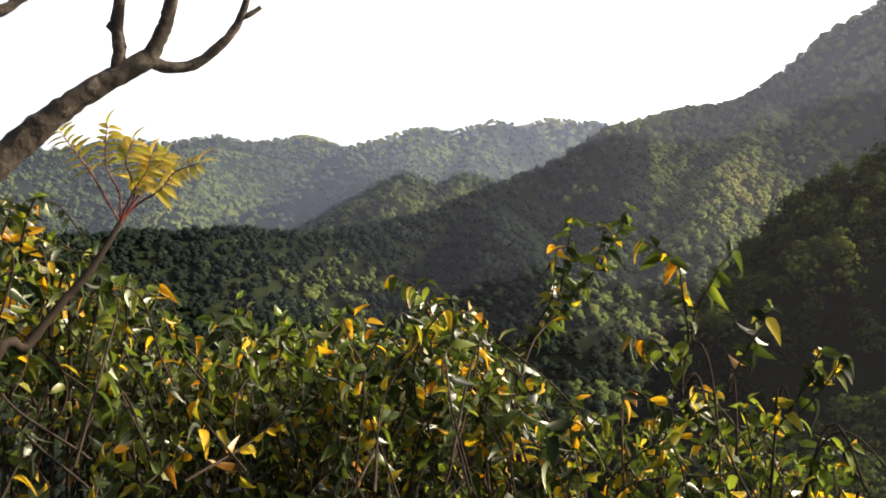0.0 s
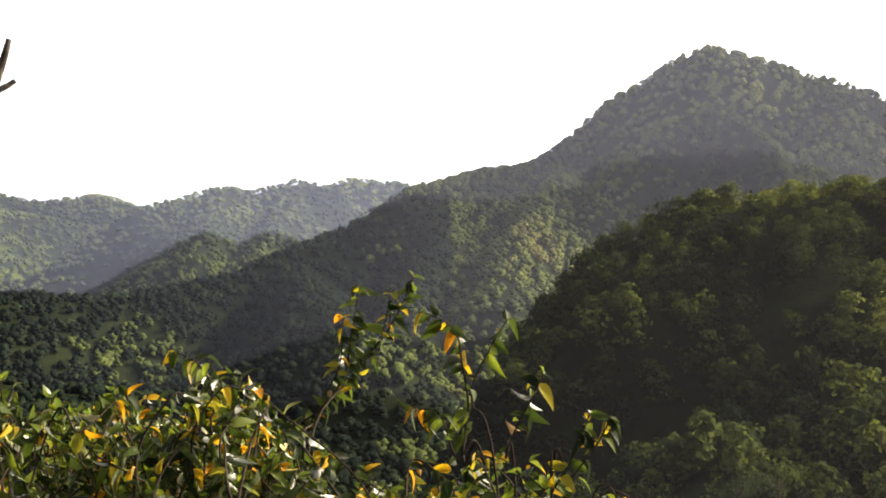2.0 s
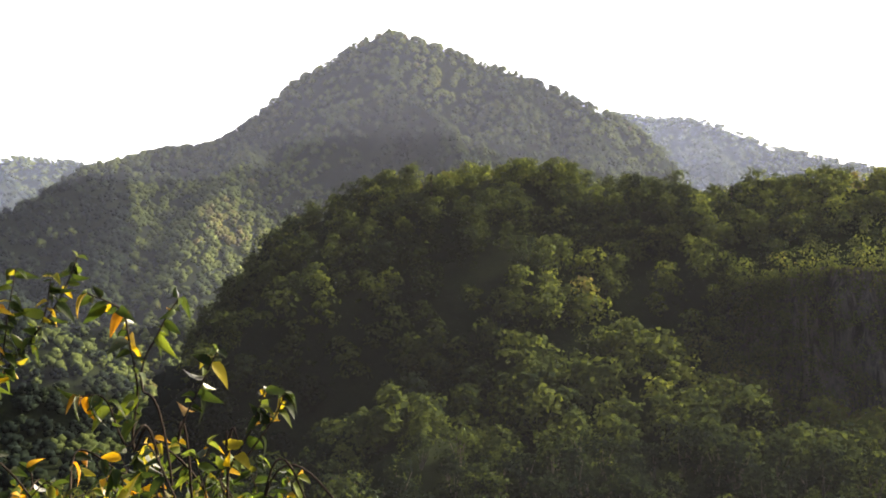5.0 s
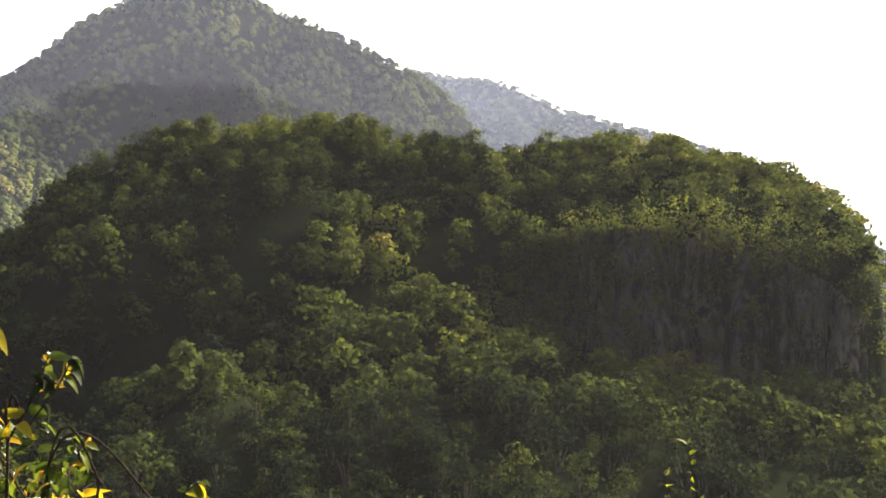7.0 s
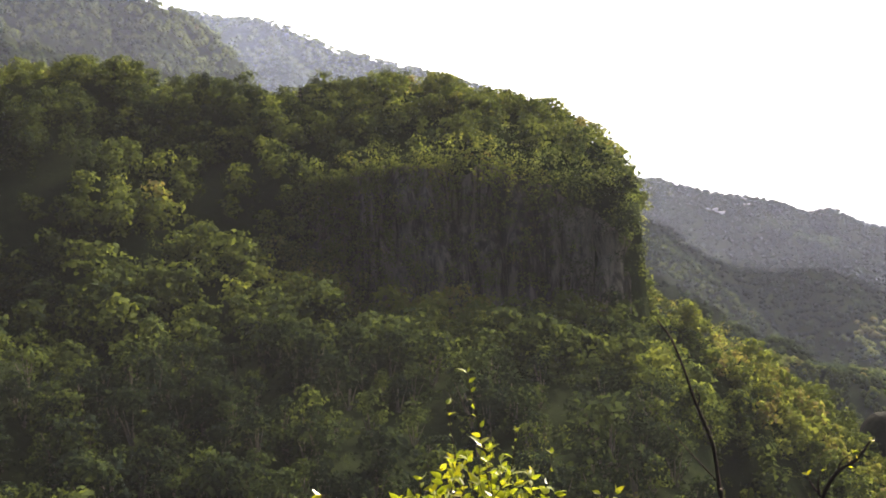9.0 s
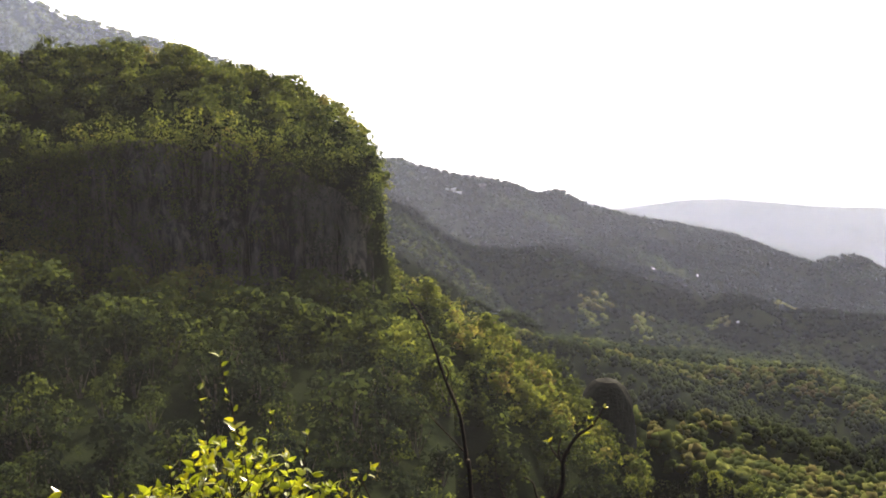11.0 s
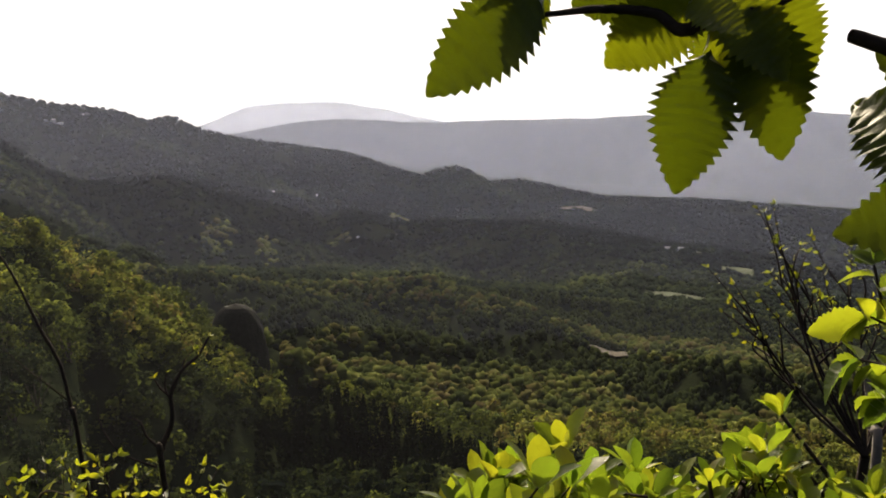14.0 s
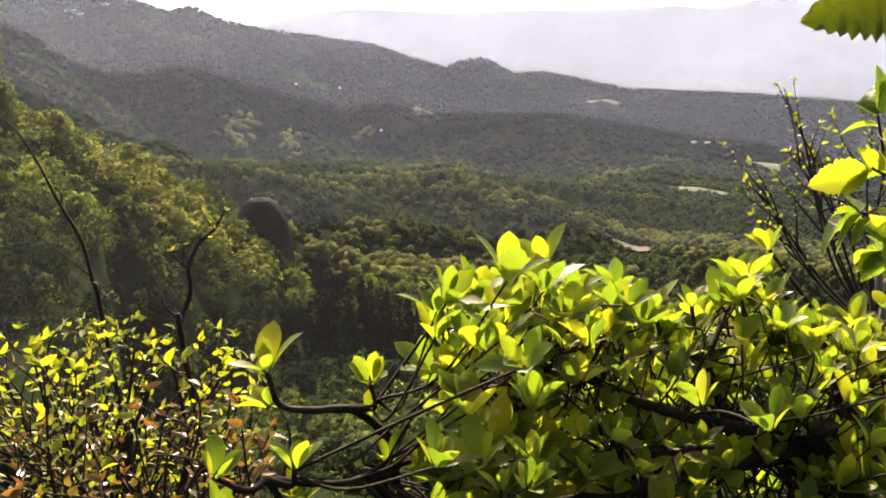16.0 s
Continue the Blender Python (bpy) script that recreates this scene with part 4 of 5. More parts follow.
# ================================================================ the plants round the lookout
def leaf_material(name, stops, glow, through_light=0.45, gloss=0.6, rough=0.3, spots=0.0):
    """A living leaf close by: colour differs leaf by leaf, veins and blotches, light shines through."""
    k = Nodes(name)
    rnd = k.n("ObjectInfo").outputs["Random"]
    isle = k.n("NewGeometry").outputs["Random Per Island"]
    f = k.math("FRACT", k.math("ADD", rnd, isle))
    col = k.ramp(f, stops)
    blot = k.noise(45.0, 4.0)
    col = k.mix(k.ramp(blot, [(0.52, (0, 0, 0)), (0.75, (0.55, 0.55, 0.55))]), col, k.mix(1.0, col, (0.62, 0.6, 0.5), "MULTIPLY"))
    if spots:
        col = k.mix(k.ramp(k.noise(130.0, 2.0), [(0.66, (0, 0, 0)), (0.72, (spots, spots, spots))]), col, (0.16, 0.07, 0.02))
    d, t = k.n("BsdfDiffuse"), k.n("BsdfTranslucent")
    g = k.n("BsdfGlossy", Roughness=rough)
    k.link(col, d.inputs["Color"])
    k.link(k.mix(1.0, col, glow, "MULTIPLY"), t.inputs["Color"])
    bp = k.n("Bump", Strength=0.3, Distance=0.002)
    k.link(k.noise(220.0, 3.0), bp.inputs["Height"])
    for sh in (d, t, g):
        k.link(bp.outputs[0], sh.inputs["Normal"])
    m1 = k.n("MixShader", Fac=through_light)
    k.link(d.outputs[0], m1.inputs[1])
    k.link(t.outputs[0], m1.inputs[2])
    fres = k.n("Fresnel", IOR=1.5)
    m2 = k.n("MixShader")
    k.link(k.math("MULTIPLY", fres.outputs[0], gloss), m2.inputs[0])
    k.link(m1.outputs[0], m2.inputs[1])
    k.link(g.outputs[0], m2.inputs[2])
    k.link(m2.outputs[0], k.out.inputs["Surface"])
    return k.mat


MAT_CHERRY = leaf_material("yellowing_leaf", [(0.0, (0.012, 0.018, 0.008)), (0.34, (0.023, 0.036, 0.011)), (0.58, (0.046, 0.068, 0.015)), (0.78, (0.095, 0.12, 0.022)), (0.86, (0.21, 0.18, 0.022)), (0.92, (0.38, 0.25, 0.014)), (1.0, (0.36, 0.15, 0.012))], (2.0, 2.0, 1.0), 0.45, 0.14, 0.5, 0.6)
MAT_LIME = leaf_material("lime_leaf", [(0.0, (0.06, 0.095, 0.012)), (0.6, (0.10, 0.145, 0.016)), (1.0, (0.15, 0.18, 0.02))], (2.3, 2.2, 0.6), 0.5, 0.2, 0.45)
MAT_AZALEA = leaf_material("young_azalea_leaf", [(0.0, (0.042, 0.068, 0.013)), (0.5, (0.072, 0.097, 0.017)), (1.0, (0.13, 0.135, 0.020))], (2.8, 2.8, 0.75), 0.62, 0.2, 0.45)
MAT_HAZEL = leaf_material("serrated_leaf", [(0.0, (0.022, 0.034, 0.006)), (0.6, (0.036, 0.052, 0.008)), (1.0, (0.062, 0.082, 0.011))], (3.0, 2.6, 0.45), 0.4, 0.25, 0.4)
MAT_SPRING = leaf_material("spring_leaf", [(0.0, (0.085, 0.11, 0.018)), (0.6, (0.13, 0.155, 0.022)), (1.0, (0.19, 0.19, 0.022))], (2.3, 2.2, 0.7), 0.5, 0.2, 0.45)
MAT_OCHRE = leaf_material("ochre_leaflet", [(0.0, (0.20, 0.21, 0.035)), (0.5, (0.32, 0.28, 0.05)), (1.0, (0.42, 0.30, 0.08))], (1.7, 1.65, 0.9), 0.45, 0.3, 0.4)
MAT_BRONZE = leaf_material("bronze_leaf", [(0.0, (0.06, 0.055, 0.014)), (0.5, (0.10, 0.065, 0.018)), (1.0, (0.12, 0.05, 0.018))], (1.6, 1.5, 0.9), 0.45, 0.4, 0.4)
MAT_BARK = solid("knotty_bark", [(0.3, (0.015, 0.011, 0.009)), (0.5, (0.034, 0.026, 0.020)), (0.62, (0.15, 0.125, 0.10)), (0.75, (0.026, 0.021, 0.017))], 30.0, 0.9, 1.0, 60.0)
MAT_TWIG = solid("dark_twig", [(0.35, (0.014, 0.010, 0.008)), (0.65, (0.036, 0.027, 0.02))], 60.0, 0.9, 0.6, 150.0, None, 0.1)
MAT_REDSTEM = solid("red_stalk", [(0.35, (0.09, 0.018, 0.02)), (0.65, (0.15, 0.05, 0.04))], 60.0, 0.6, 0.3)
MAT_PALESTEM = solid("pale_bark", [(0.35, (0.06, 0.052, 0.046)), (0.65, (0.13, 0.115, 0.10))], 40.0, 0.8, 0.6)


def spline(pts, per=6):
    """A smooth line through points."""
    p = np.array(pts, float)
    if len(p) < 3:
        return np.array([p[0] + (p[-1] - p[0]) * f for f in np.linspace(0, 1, per)])
    q = np.concatenate([[2 * p[0] - p[1]], p, [2 * p[-1] - p[-2]]])
    out = []
    for i in range(1, len(q) - 2):
        for f in np.linspace(0, 1, per, endpoint=False):
            a, b, c, d = q[i - 1], q[i], q[i + 1], q[i + 2]
            out.append(0.5 * (2 * b + (c - a) * f + (2 * a - 5 * b + 4 * c - d) * f * f + (3 * b - a - 3 * c + d) * f ** 3))
    out.append(p[-1])
    return np.array(out)


def tube(line, r0, r1, sides=6, knots=0.0, g=rng):
    """Vertices and quads of a tapering, slightly uneven stem along a line."""
    n = len(line)
    v = []
    way = np.gradient(line, axis=0)
    way /= np.linalg.norm(way, axis=1)[:, None] + 1e-9
    ref = np.array([0.3, 0.2, 1.0]) if abs(way[0][2]) < 0.9 else np.array([1.0, 0.1, 0.0])
    for i in range(n):
        a = np.cross(way[i], ref)
        a /= np.linalg.norm(a) + 1e-9
        b = np.cross(way[i], a)
        r = r0 + (r1 - r0) * i / (n - 1)
        for s in range(sides):
            w = s * 2 * math.pi / sides
            rr = r * (1 + knots * (g.random() - 0.4))
            v.append(line[i] + (a * math.cos(w) + b * math.sin(w)) * rr)
    f = [(i * sides + s, i * sides + (s + 1) % sides, (i + 1) * sides + (s + 1) % sides, (i + 1) * sides + s) for i in range(n - 1) for s in range(sides)]
    return np.array(v), np.array(f)


def joined(parts):
    """Several vertex and face arrays as one."""
    vs, fs, o = [], [], 0
    for v, f in parts:
        vs.append(v)
        fs.append(f + o)
        o += len(v)
    return np.concatenate(vs), np.concatenate(fs)


def leaf_shape(length, width, rows, droop=0.2, fold=0.25, teeth=0, belly=0.42, ripple=0.0, twist=0.0):
    cols = ((-1, 1.0), (-0.5, 0.35), (0, 0), (0.5, 0.35), (1, 1.0)) if teeth else ((-1, 1.0), (0, 0), (1, 1.0))
    m = len(cols)
    """A leaf along +y with its face to +z: a folded blade with a midrib, drooping to its tip; teeth on the edge where it has them."""
    v, f = [], []
    for i in range(rows + 1):
        u = i / rows
        w = width * 0.5 * (math.sin(math.pi * u ** (0.72 if belly < 0.5 else 1.3)) ** (0.8 if belly < 0.5 else 0.7) if 0 < u < 1 else 0.012)
        edge = w
        if teeth and 0 < u < 1:
            edge = w * (0.84 + 0.32 * ((u * teeth) % 1.0)) + width * 0.01
        y = length * u
        z = -droop * length * u * u
        tw = twist * u
        for s, rise in cols:
            x = edge * s
            lead = (abs(s) ** 1.3) * length * 0.07 if teeth else 0.0
            wave = ripple * width * abs(s) ** 0.6 * math.sin((u - 0.10 * abs(s)) * teeth * math.pi * 2 * 0.62) if ripple else 0.0
            zz = z + fold * w * rise + wave
            v.append((x * math.cos(tw) - 0, y + lead * (1 - u), zz + x * math.sin(tw)))
    for i in range(rows):
        for c in range(m - 1):
            a = i * m + c
            f.append((a, a + 1, a + m + 1, a + m))
    return np.array(v), np.array(f)


def leaf_frame(base, way, face, size=1.0):
    """The pose of a leaf that leaves base along way, its face turned as near to `face` as may be."""
    y = Vector(way).normalized()
    x = y.cross(Vector(face))
    if x.length < 1e-4:
        x = y.cross(Vector((1, 0.2, 0)))
    x.normalize()
    z = x.cross(y)
    m = Matrix((x, y, z)).transposed().to_4x4()
    return Matrix.Translation(base) @ m @ Matrix.Scale(size, 4)


class Plant:
    """A shrub or tree close by: an Empty at its foot, stems as one mesh, and leaves; the first 290 leaves are parts of their own."""

    def __init__(self, name, foot, label, category, stem_mat, shapes, leaf_mat, group="", most=290):
        self.root = new(name)
        self.root.location = foot
        tagged(self.root, label, category, group)
        self.foot, self.stem_mat, self.leaf_mat, self.most = np.array(foot, float), stem_mat, leaf_mat, most
        self.stems, self.rest, self.leaves = [], [], []
        self.shapes = shapes

    def stem(self, pts, r0, r1, sides=5, knots=0.15, per=5):
        line = spline(pts, per)
        self.stems.append(tube(line - self.foot, r0, r1, sides, knots))
        return line

    def leaf(self, base, way, face, size):
        self.leaves.append((np.array(base, float) - self.foot, way, face, size))

    def done(self, stem_name="branch", leaf_name="leaf"):
        for v, f in self.stems[:110]:
            mesh_np(stem_name, v, f, self.stem_mat, True, None, self.root)
        if self.stems[110:]:
            v, f = joined(self.stems[110:])
            tagged(mesh_np("twig_mass", v, f, self.stem_mat, True, None, self.root), kind="stuff")
        meshes = []
        for v, f in self.shapes:
            me = bpy.data.meshes.new(leaf_name)
            me.from_pydata([tuple(p) for p in v], [], [tuple(int(i) for i in q) for q in f])
            for poly in me.polygons:
                poly.use_smooth = True
            me.materials.append(self.leaf_mat)
            meshes.append(me)
        random.Random(3).shuffle(self.leaves)
        for i, (b, way, face, s) in enumerate(self.leaves):
            k = i % len(meshes)
            m = leaf_frame(b, way, face, s)
            if i < self.most:
                ob = new(leaf_name, meshes[k])
                ob.parent = self.root
                ob.matrix_basis = m
            else:
                v, f = self.shapes[k]
                mm = np.array(m)
                self.rest.append((v @ mm[:3, :3].T + mm[:3, 3], f))
        if self.rest:
            v, f = joined(self.rest)
            ob = mesh_np("foliage", v, f, self.leaf_mat, True, None, self.root)
            tagged(ob, kind="stuff")
        return self.root


def seen(heading, elevation, d):
    """A place at a heading and elevation from the lookout's eye."""
    a, e = radians(heading), radians(elevation)
    return np.array([d * math.sin(a) * math.cos(e), d * math.cos(a) * math.cos(e), EYE_Z + d * math.sin(e)])


def footing(x, y):
    r = math.hypot(x, y)
    return (x, y, float(land(np.array([math.degrees(math.atan2(x, y))]), np.array([r]))[0]) - 0.03)


prng = np.random.default_rng(21)

# ---------------------------------------------------------------- bare tree over the lookout
bare = Plant("bare_tree", footing(-2.1, 0.2), "knotty bare tree with grey-brown bark and budless limbs", "tree", MAT_BARK, [], MAT_SPRING)
trunk_line = [(-2.1, 0.2, float(bare.foot[2])), (-2.05, 0.26, 0.6), (-1.9, 0.38, 1.25), (-1.570, 0.542, 1.515)]
limb = trunk_line[-1:] + [(-1.543, 0.610, 1.572), (-1.524, 0.651, 1.610), (-1.499, 0.697, 1.661), (-1.473, 0.739, 1.701), (-1.442, 0.786, 1.739), (-1.409, 0.832, 1.772)]
bare.stem(trunk_line, 0.055, 0.027, 9, 0.2, 8)
trunk_mesh = joined(bare.stems)
mesh_np("trunk", trunk_mesh[0], trunk_mesh[1], MAT_BARK, True, None, bare.root)
bare.stems = []
for pts, r0, r1 in (
        (limb, 0.026, 0.0155),
        ([(-1.440, 0.790, 1.739), (-1.433, 0.792, 1.779), (-1.430, 0.786, 1.816), (-1.422, 0.787, 1.853), (-1.404, 0.788, 1.926), (-1.395, 0.774, 1.986)], 0.0118, 0.007),
        ([(-1.410, 0.830, 1.773), (-1.394, 0.844, 1.816), (-1.382, 0.849, 1.858), (-1.348, 0.836, 1.897), (-1.330, 0.857, 1.912), (-1.306, 0.883, 1.934)], 0.013, 0.0075),
        ([(-1.412, 0.828, 1.768), (-1.396, 0.855, 1.758), (-1.374, 0.886, 1.765), (-1.351, 0.911, 1.791), (-1.332, 0.929, 1.820), (-1.319, 0.937, 1.851), (-1.308, 0.941, 1.885), (-1.299, 0.943, 1.914)], 0.011, 0.004),
        ([(-1.325, 0.934, 1.837), (-1.314, 0.946, 1.844), (-1.303, 0.957, 1.855)], 0.0058, 0.0035),
        ([(-1.431, 0.787, 1.804), (-1.433, 0.782, 1.812), (-1.437, 0.775, 1.818)], 0.0083, 0.006),
        ([(-1.492, 0.709, 1.665), (-1.496, 0.700, 1.673), (-1.498, 0.695, 1.681)], 0.0118, 0.007),
        ([(-1.515, 0.625, 1.815), (-1.502, 0.648, 1.827), (-1.490, 0.667, 1.843), (-1.475, 0.689, 1.864)], 0.010, 0.0055)):
    bare.stems = []
    bare.stem(pts, r0 * 0.92, r1 * 0.95, 10, 0.3, 6)
    v, f = bare.stems[0]
    mesh_np("limb", v, f, MAT_BARK, True, None, bare.root)
bare.stems = []

# ---------------------------------------------------------------- sapling with feathered leaves
LEAFLET = [leaf_shape(0.045, 0.019, 6, 0.35, 0.4), leaf_shape(0.050, 0.022, 6, 0.5, 0.5), leaf_shape(0.038, 0.017, 6, 0.2, 0.4)]
fork = (-1.639, 0.916, 1.512)
feather = Plant("feather_leaved_sapling", footing(-1.95, 0.4), "slender sapling with ochre feathered spring leaves on red stalks", "sapling", MAT_TWIG, LEAFLET, MAT_OCHRE)
feather.stem([tuple(feather.foot), (-1.714, 0.679, 1.175), (-1.695, 0.776, 1.305), (-1.678, 0.828, 1.376), (-1.664, 0.862, 1.417), (-1.650, 0.893, 1.468), fork], 0.011, 0.005, 6, 0.3)
stalks = []
for pts, first in (([fork, (-1.650, 0.898, 1.551), (-1.650, 0.867, 1.600), (-1.650, 0.836, 1.637), (-1.652, 0.815, 1.665)], 0.5),
                   ([fork, (-1.652, 0.924, 1.562), (-1.674, 0.913, 1.606), (-1.682, 0.914, 1.646), (-1.678, 0.916, 1.684)], 0.55),
                   ([fork, (-1.627, 0.936, 1.557), (-1.611, 0.921, 1.591), (-1.602, 0.905, 1.620), (-1.589, 0.911, 1.654)], 0.45),
                   ([fork, (-1.624, 0.941, 1.545), (-1.578, 0.959, 1.572), (-1.552, 0.970, 1.602), (-1.516, 0.997, 1.619)], 0.45),
                   ([fork, (-1.638, 0.947, 1.552), (-1.614, 0.957, 1.592), (-1.602, 0.975, 1.617), (-1.597, 0.980, 1.632)], 0.4),
                   ([fork, (-1.620, 0.919, 1.547), (-1.598, 0.927, 1.582), (-1.583, 0.936, 1.606), (-1.579, 0.941, 1.633)], 0.4)):
    line = spline(pts, 7)
    stalks.append(tube(line - feather.foot, 0.0026, 0.001, 5, 0.1))
    n = len(line)
    for i in range(int(n * first), n, 2):
        ahead = line[min(i + 1, n - 1)] - line[i - 1]
        ahead /= np.linalg.norm(ahead)
        side = np.cross(ahead, np.array([0.4, -0.7, 0.5]))
        side /= np.linalg.norm(side)
        for s in (-1, 1):
            feather.leaf(line[i], ahead * 0.5 + side * s + np.array([0, 0, -0.1 + 0.2 * prng.random()]), (0.3 * s, -0.5, 0.8), 0.5 + 0.42 * prng.random())
    feather.leaf(line[-1], ahead, (0, -0.5, 0.8), 0.75)
for v, f in stalks:
    mesh_np("stalk", v, f, MAT_REDSTEM, True, None, feather.root)
feather.done("stem", "leaflet")

# ---------------------------------------------------------------- shrubs with yellowing leaves
CHERRY = [leaf_shape(0.070, 0.034, 6, 0.45, 0.55), leaf_shape(0.082, 0.038, 6, 0.75, 0.45, 0, 0.42, 0, 0.5), leaf_shape(0.060, 0.032, 6, 0.3, 0.8, 0, 0.42, 0, 0.8), leaf_shape(0.074, 0.033, 6, 0.9, 0.7, 0, 0.42, 0, -0.8), leaf_shape(0.046, 0.024, 6, 0.15, 0.7)]
TOP_AZ = [-70, -65, -61, -58.5, -57, -53.7, -52, -50, -48.3, -46, -43.5, -41, -39, -37, -35, -32, -29, -27, -25, -22.5, -20.5, -19, -16, -13]
TOP_EL = [1.0, -0.8, -4.5, -4.9, -8.5, -6.2, -7.2, -7.4, -7.0, -7.4, -5.2, -6.8, -8.6, -9.6, -11.0, -10.5, -11.5, -10.5, -11, -11.5, -13.0, -14.8, -16.6, -18.5]


def twig_leaves(plant, line, first, gap, size, droop=0.55):
    """Leaves set alternately along a twig, hanging a little, with a tuft at its end."""
    n = len(line)
    step = 0.0
    for i in range(int(n * first), n):
        step += np.linalg.norm(line[i] - line[i - 1])
        if step < gap and i < n - 1:
            continue
        step = 0.0
        ahead = line[min(i + 1, n - 1)] - line[i - 1]
        ahead /= np.linalg.norm(ahead) + 1e-9
        for rep in range(1 if i < n - 1 else 3):
            out = prng.normal(size=3)
            out -= ahead * out.dot(ahead)
            out /= np.linalg.norm(out)
            way = ahead * (0.5 if rep == 0 else 0.9) + out * 0.8 + np.array([0, 0, -droop * (0.3 + prng.random())])
            plant.leaf(line[i], way, prng.normal(size=3) * 0.8 + np.array([0, -0.3, 0.8]), size * (0.7 + 0.5 * prng.random()))


def cherry_shrub(az0, az1, sprigs, label, extra=()):
    mid = (az0 + az1) / 2
    foot = seen(mid, -20, 2.7)
    sh = Plant("yellowing_shrub", footing(foot[0], foot[1]), label, "shrub", MAT_TWIG, CHERRY, MAT_CHERRY, "shrubs below the lookout", 300)
    for pts, r0, r1, first in extra:
        line = sh.stem([tuple(sh.foot)] + pts, r0 * 0.55, r1 * 0.8, 5, 0.3, 14)
        twig_leaves(sh, line, first, 0.009, 0.66, 0.9)
    for i in range(sprigs):
        az = az0 + (az1 - az0) * prng.random()
        d = 2.1 + 1.0 * prng.random()
        top = np.interp(az, TOP_AZ, TOP_EL) - abs(prng.normal()) * 4.6 - 0.5
        tip = seen(az, top, d)
        start = seen(az + prng.normal() * 4.0, top - 7 - 4 * prng.random(), d + 0.2 * prng.normal())
        mid_pt = start * 0.5 + tip * 0.5 + prng.normal(size=3) * 0.06
        line = sh.stem([start, mid_pt, tip * 0.75 + mid_pt * 0.25 + prng.normal(size=3) * 0.03, tip], 0.0035, 0.0012, 4, 0.2, 11)
        twig_leaves(sh, line, 0.2, 0.018, 0.60, 1.0)
    for i in range(7):
        top = seen(az0 + (az1 - az0) * (i + 0.5) / 7, np.interp(mid, TOP_AZ, TOP_EL) - 5, 2.6)
        sh.stem([tuple(sh.foot), tuple(sh.foot * 0.5 + top * 0.5 + prng.normal(size=3) * 0.05), tuple(top)], 0.012, 0.004, 5, 0.2, 8)
    return sh.done()


SHRUB = "leafy shrub with glossy dark-green and yellowing leaves below the lookout"
cherry_shrub(-70, -58, 110, SHRUB, [([seen(-64, -8, 2.3), (-2.045, 0.940, 1.414), (-2.046, 0.947, 1.495), (-2.039, 0.965, 1.553)], 0.010, 0.003, 0.5), ([seen(-63, -8, 2.3), (-2.094, 1.024, 1.237), (-2.070, 1.090, 1.319), (-2.055, 1.129, 1.386)], 0.009, 0.003, 0.55)])
cherry_shrub(-58, -48, 120, SHRUB)
cherry_shrub(-49, -39, 115, SHRUB, [([seen(-42, -12, 2.5), (-1.729, 1.931, 1.135), (-1.774, 1.913, 1.244), (-1.819, 1.885, 1.324), (-1.859, 1.851, 1.353)], 0.009, 0.002, 0.55)])
cherry_shrub(-41, -29, 75, "sparse shrub with one long leafy branch reaching up", [
    ([seen(-38, -14, 2.7), (-1.797, 2.112, 1.025), (-1.763, 2.222, 1.112), (-1.709, 2.310, 1.174), (-1.650, 2.364, 1.273), (-1.588, 2.414, 1.372), (-1.545, 2.446, 1.470), (-1.523, 2.460, 1.538)], 0.009, 0.002, 0.35),
    ([seen(-38, -14, 2.7), (-1.778, 2.138, 1.072), (-1.716, 2.266, 1.161), (-1.671, 2.324, 1.258), (-1.659, 2.346, 1.387), (-1.644, 2.362, 1.509)], 0.008, 0.002, 0.4),
    ([seen(-38, -14, 2.7), (-1.727, 2.254, 1.137), (-1.674, 2.300, 1.276), (-1.670, 2.317, 1.420)], 0.008, 0.002, 0.6),
    ([seen(-38, -14, 2.7), (-1.662, 2.354, 1.256), (-1.596, 2.396, 1.356), (-1.574, 2.417, 1.486)], 0.008, 0.002, 0.6)])
cherry_shrub(-31, -18.5, 60, "slender shrub with sparse yellow-green leaves on upright twigs", [
    ([seen(-27.5, -14, 2.3), (-1.076, 1.940, 1.137), (-1.077, 1.962, 1.259), (-1.095, 1.965, 1.357), (-1.113, 1.963, 1.431), (-1.174, 1.932, 1.470)], 0.007, 0.002, 0.4),
    ([seen(-27.5, -14, 2.3), (-1.068, 1.891, 1.157), (-1.109, 1.887, 1.251), (-1.152, 1.865, 1.261)], 0.006, 0.002, 0.6),
    ([seen(-27, -14, 2.3), (-1.070, 1.967, 1.272), (-1.041, 1.995, 1.384), (-1.006, 2.016, 1.453)], 0.006, 0.002, 0.65),
    ([seen(-26, -14, 2.3), (-0.949, 1.895, 1.173), (-0.909, 1.933, 1.291), (-0.887, 1.949, 1.344)], 0.006, 0.002, 0.6),
    ([seen(-24, -14, 2.3), (-0.873, 1.965, 1.091), (-0.835, 1.998, 1.174), (-0.810, 2.021, 1.257)], 0.007, 0.002, 0.5),
    ([seen(-24, -14, 2.3), (-0.840, 1.984, 1.117), (-0.787, 2.020, 1.201), (-0.770, 2.034, 1.248)], 0.006, 0.002, 0.6),
    ([seen(-22, -15, 2.3), (-0.728, 2.087, 0.964), (-0.776, 2.087, 1.025), (-0.767, 2.098, 1.053)], 0.006, 0.002, 0.6),
    ([seen(-22, -15, 2.3), (-0.615, 2.155, 0.893), (-0.571, 2.177, 0.925), (-0.548, 2.188, 0.941)], 0.006, 0.002, 0.7)])

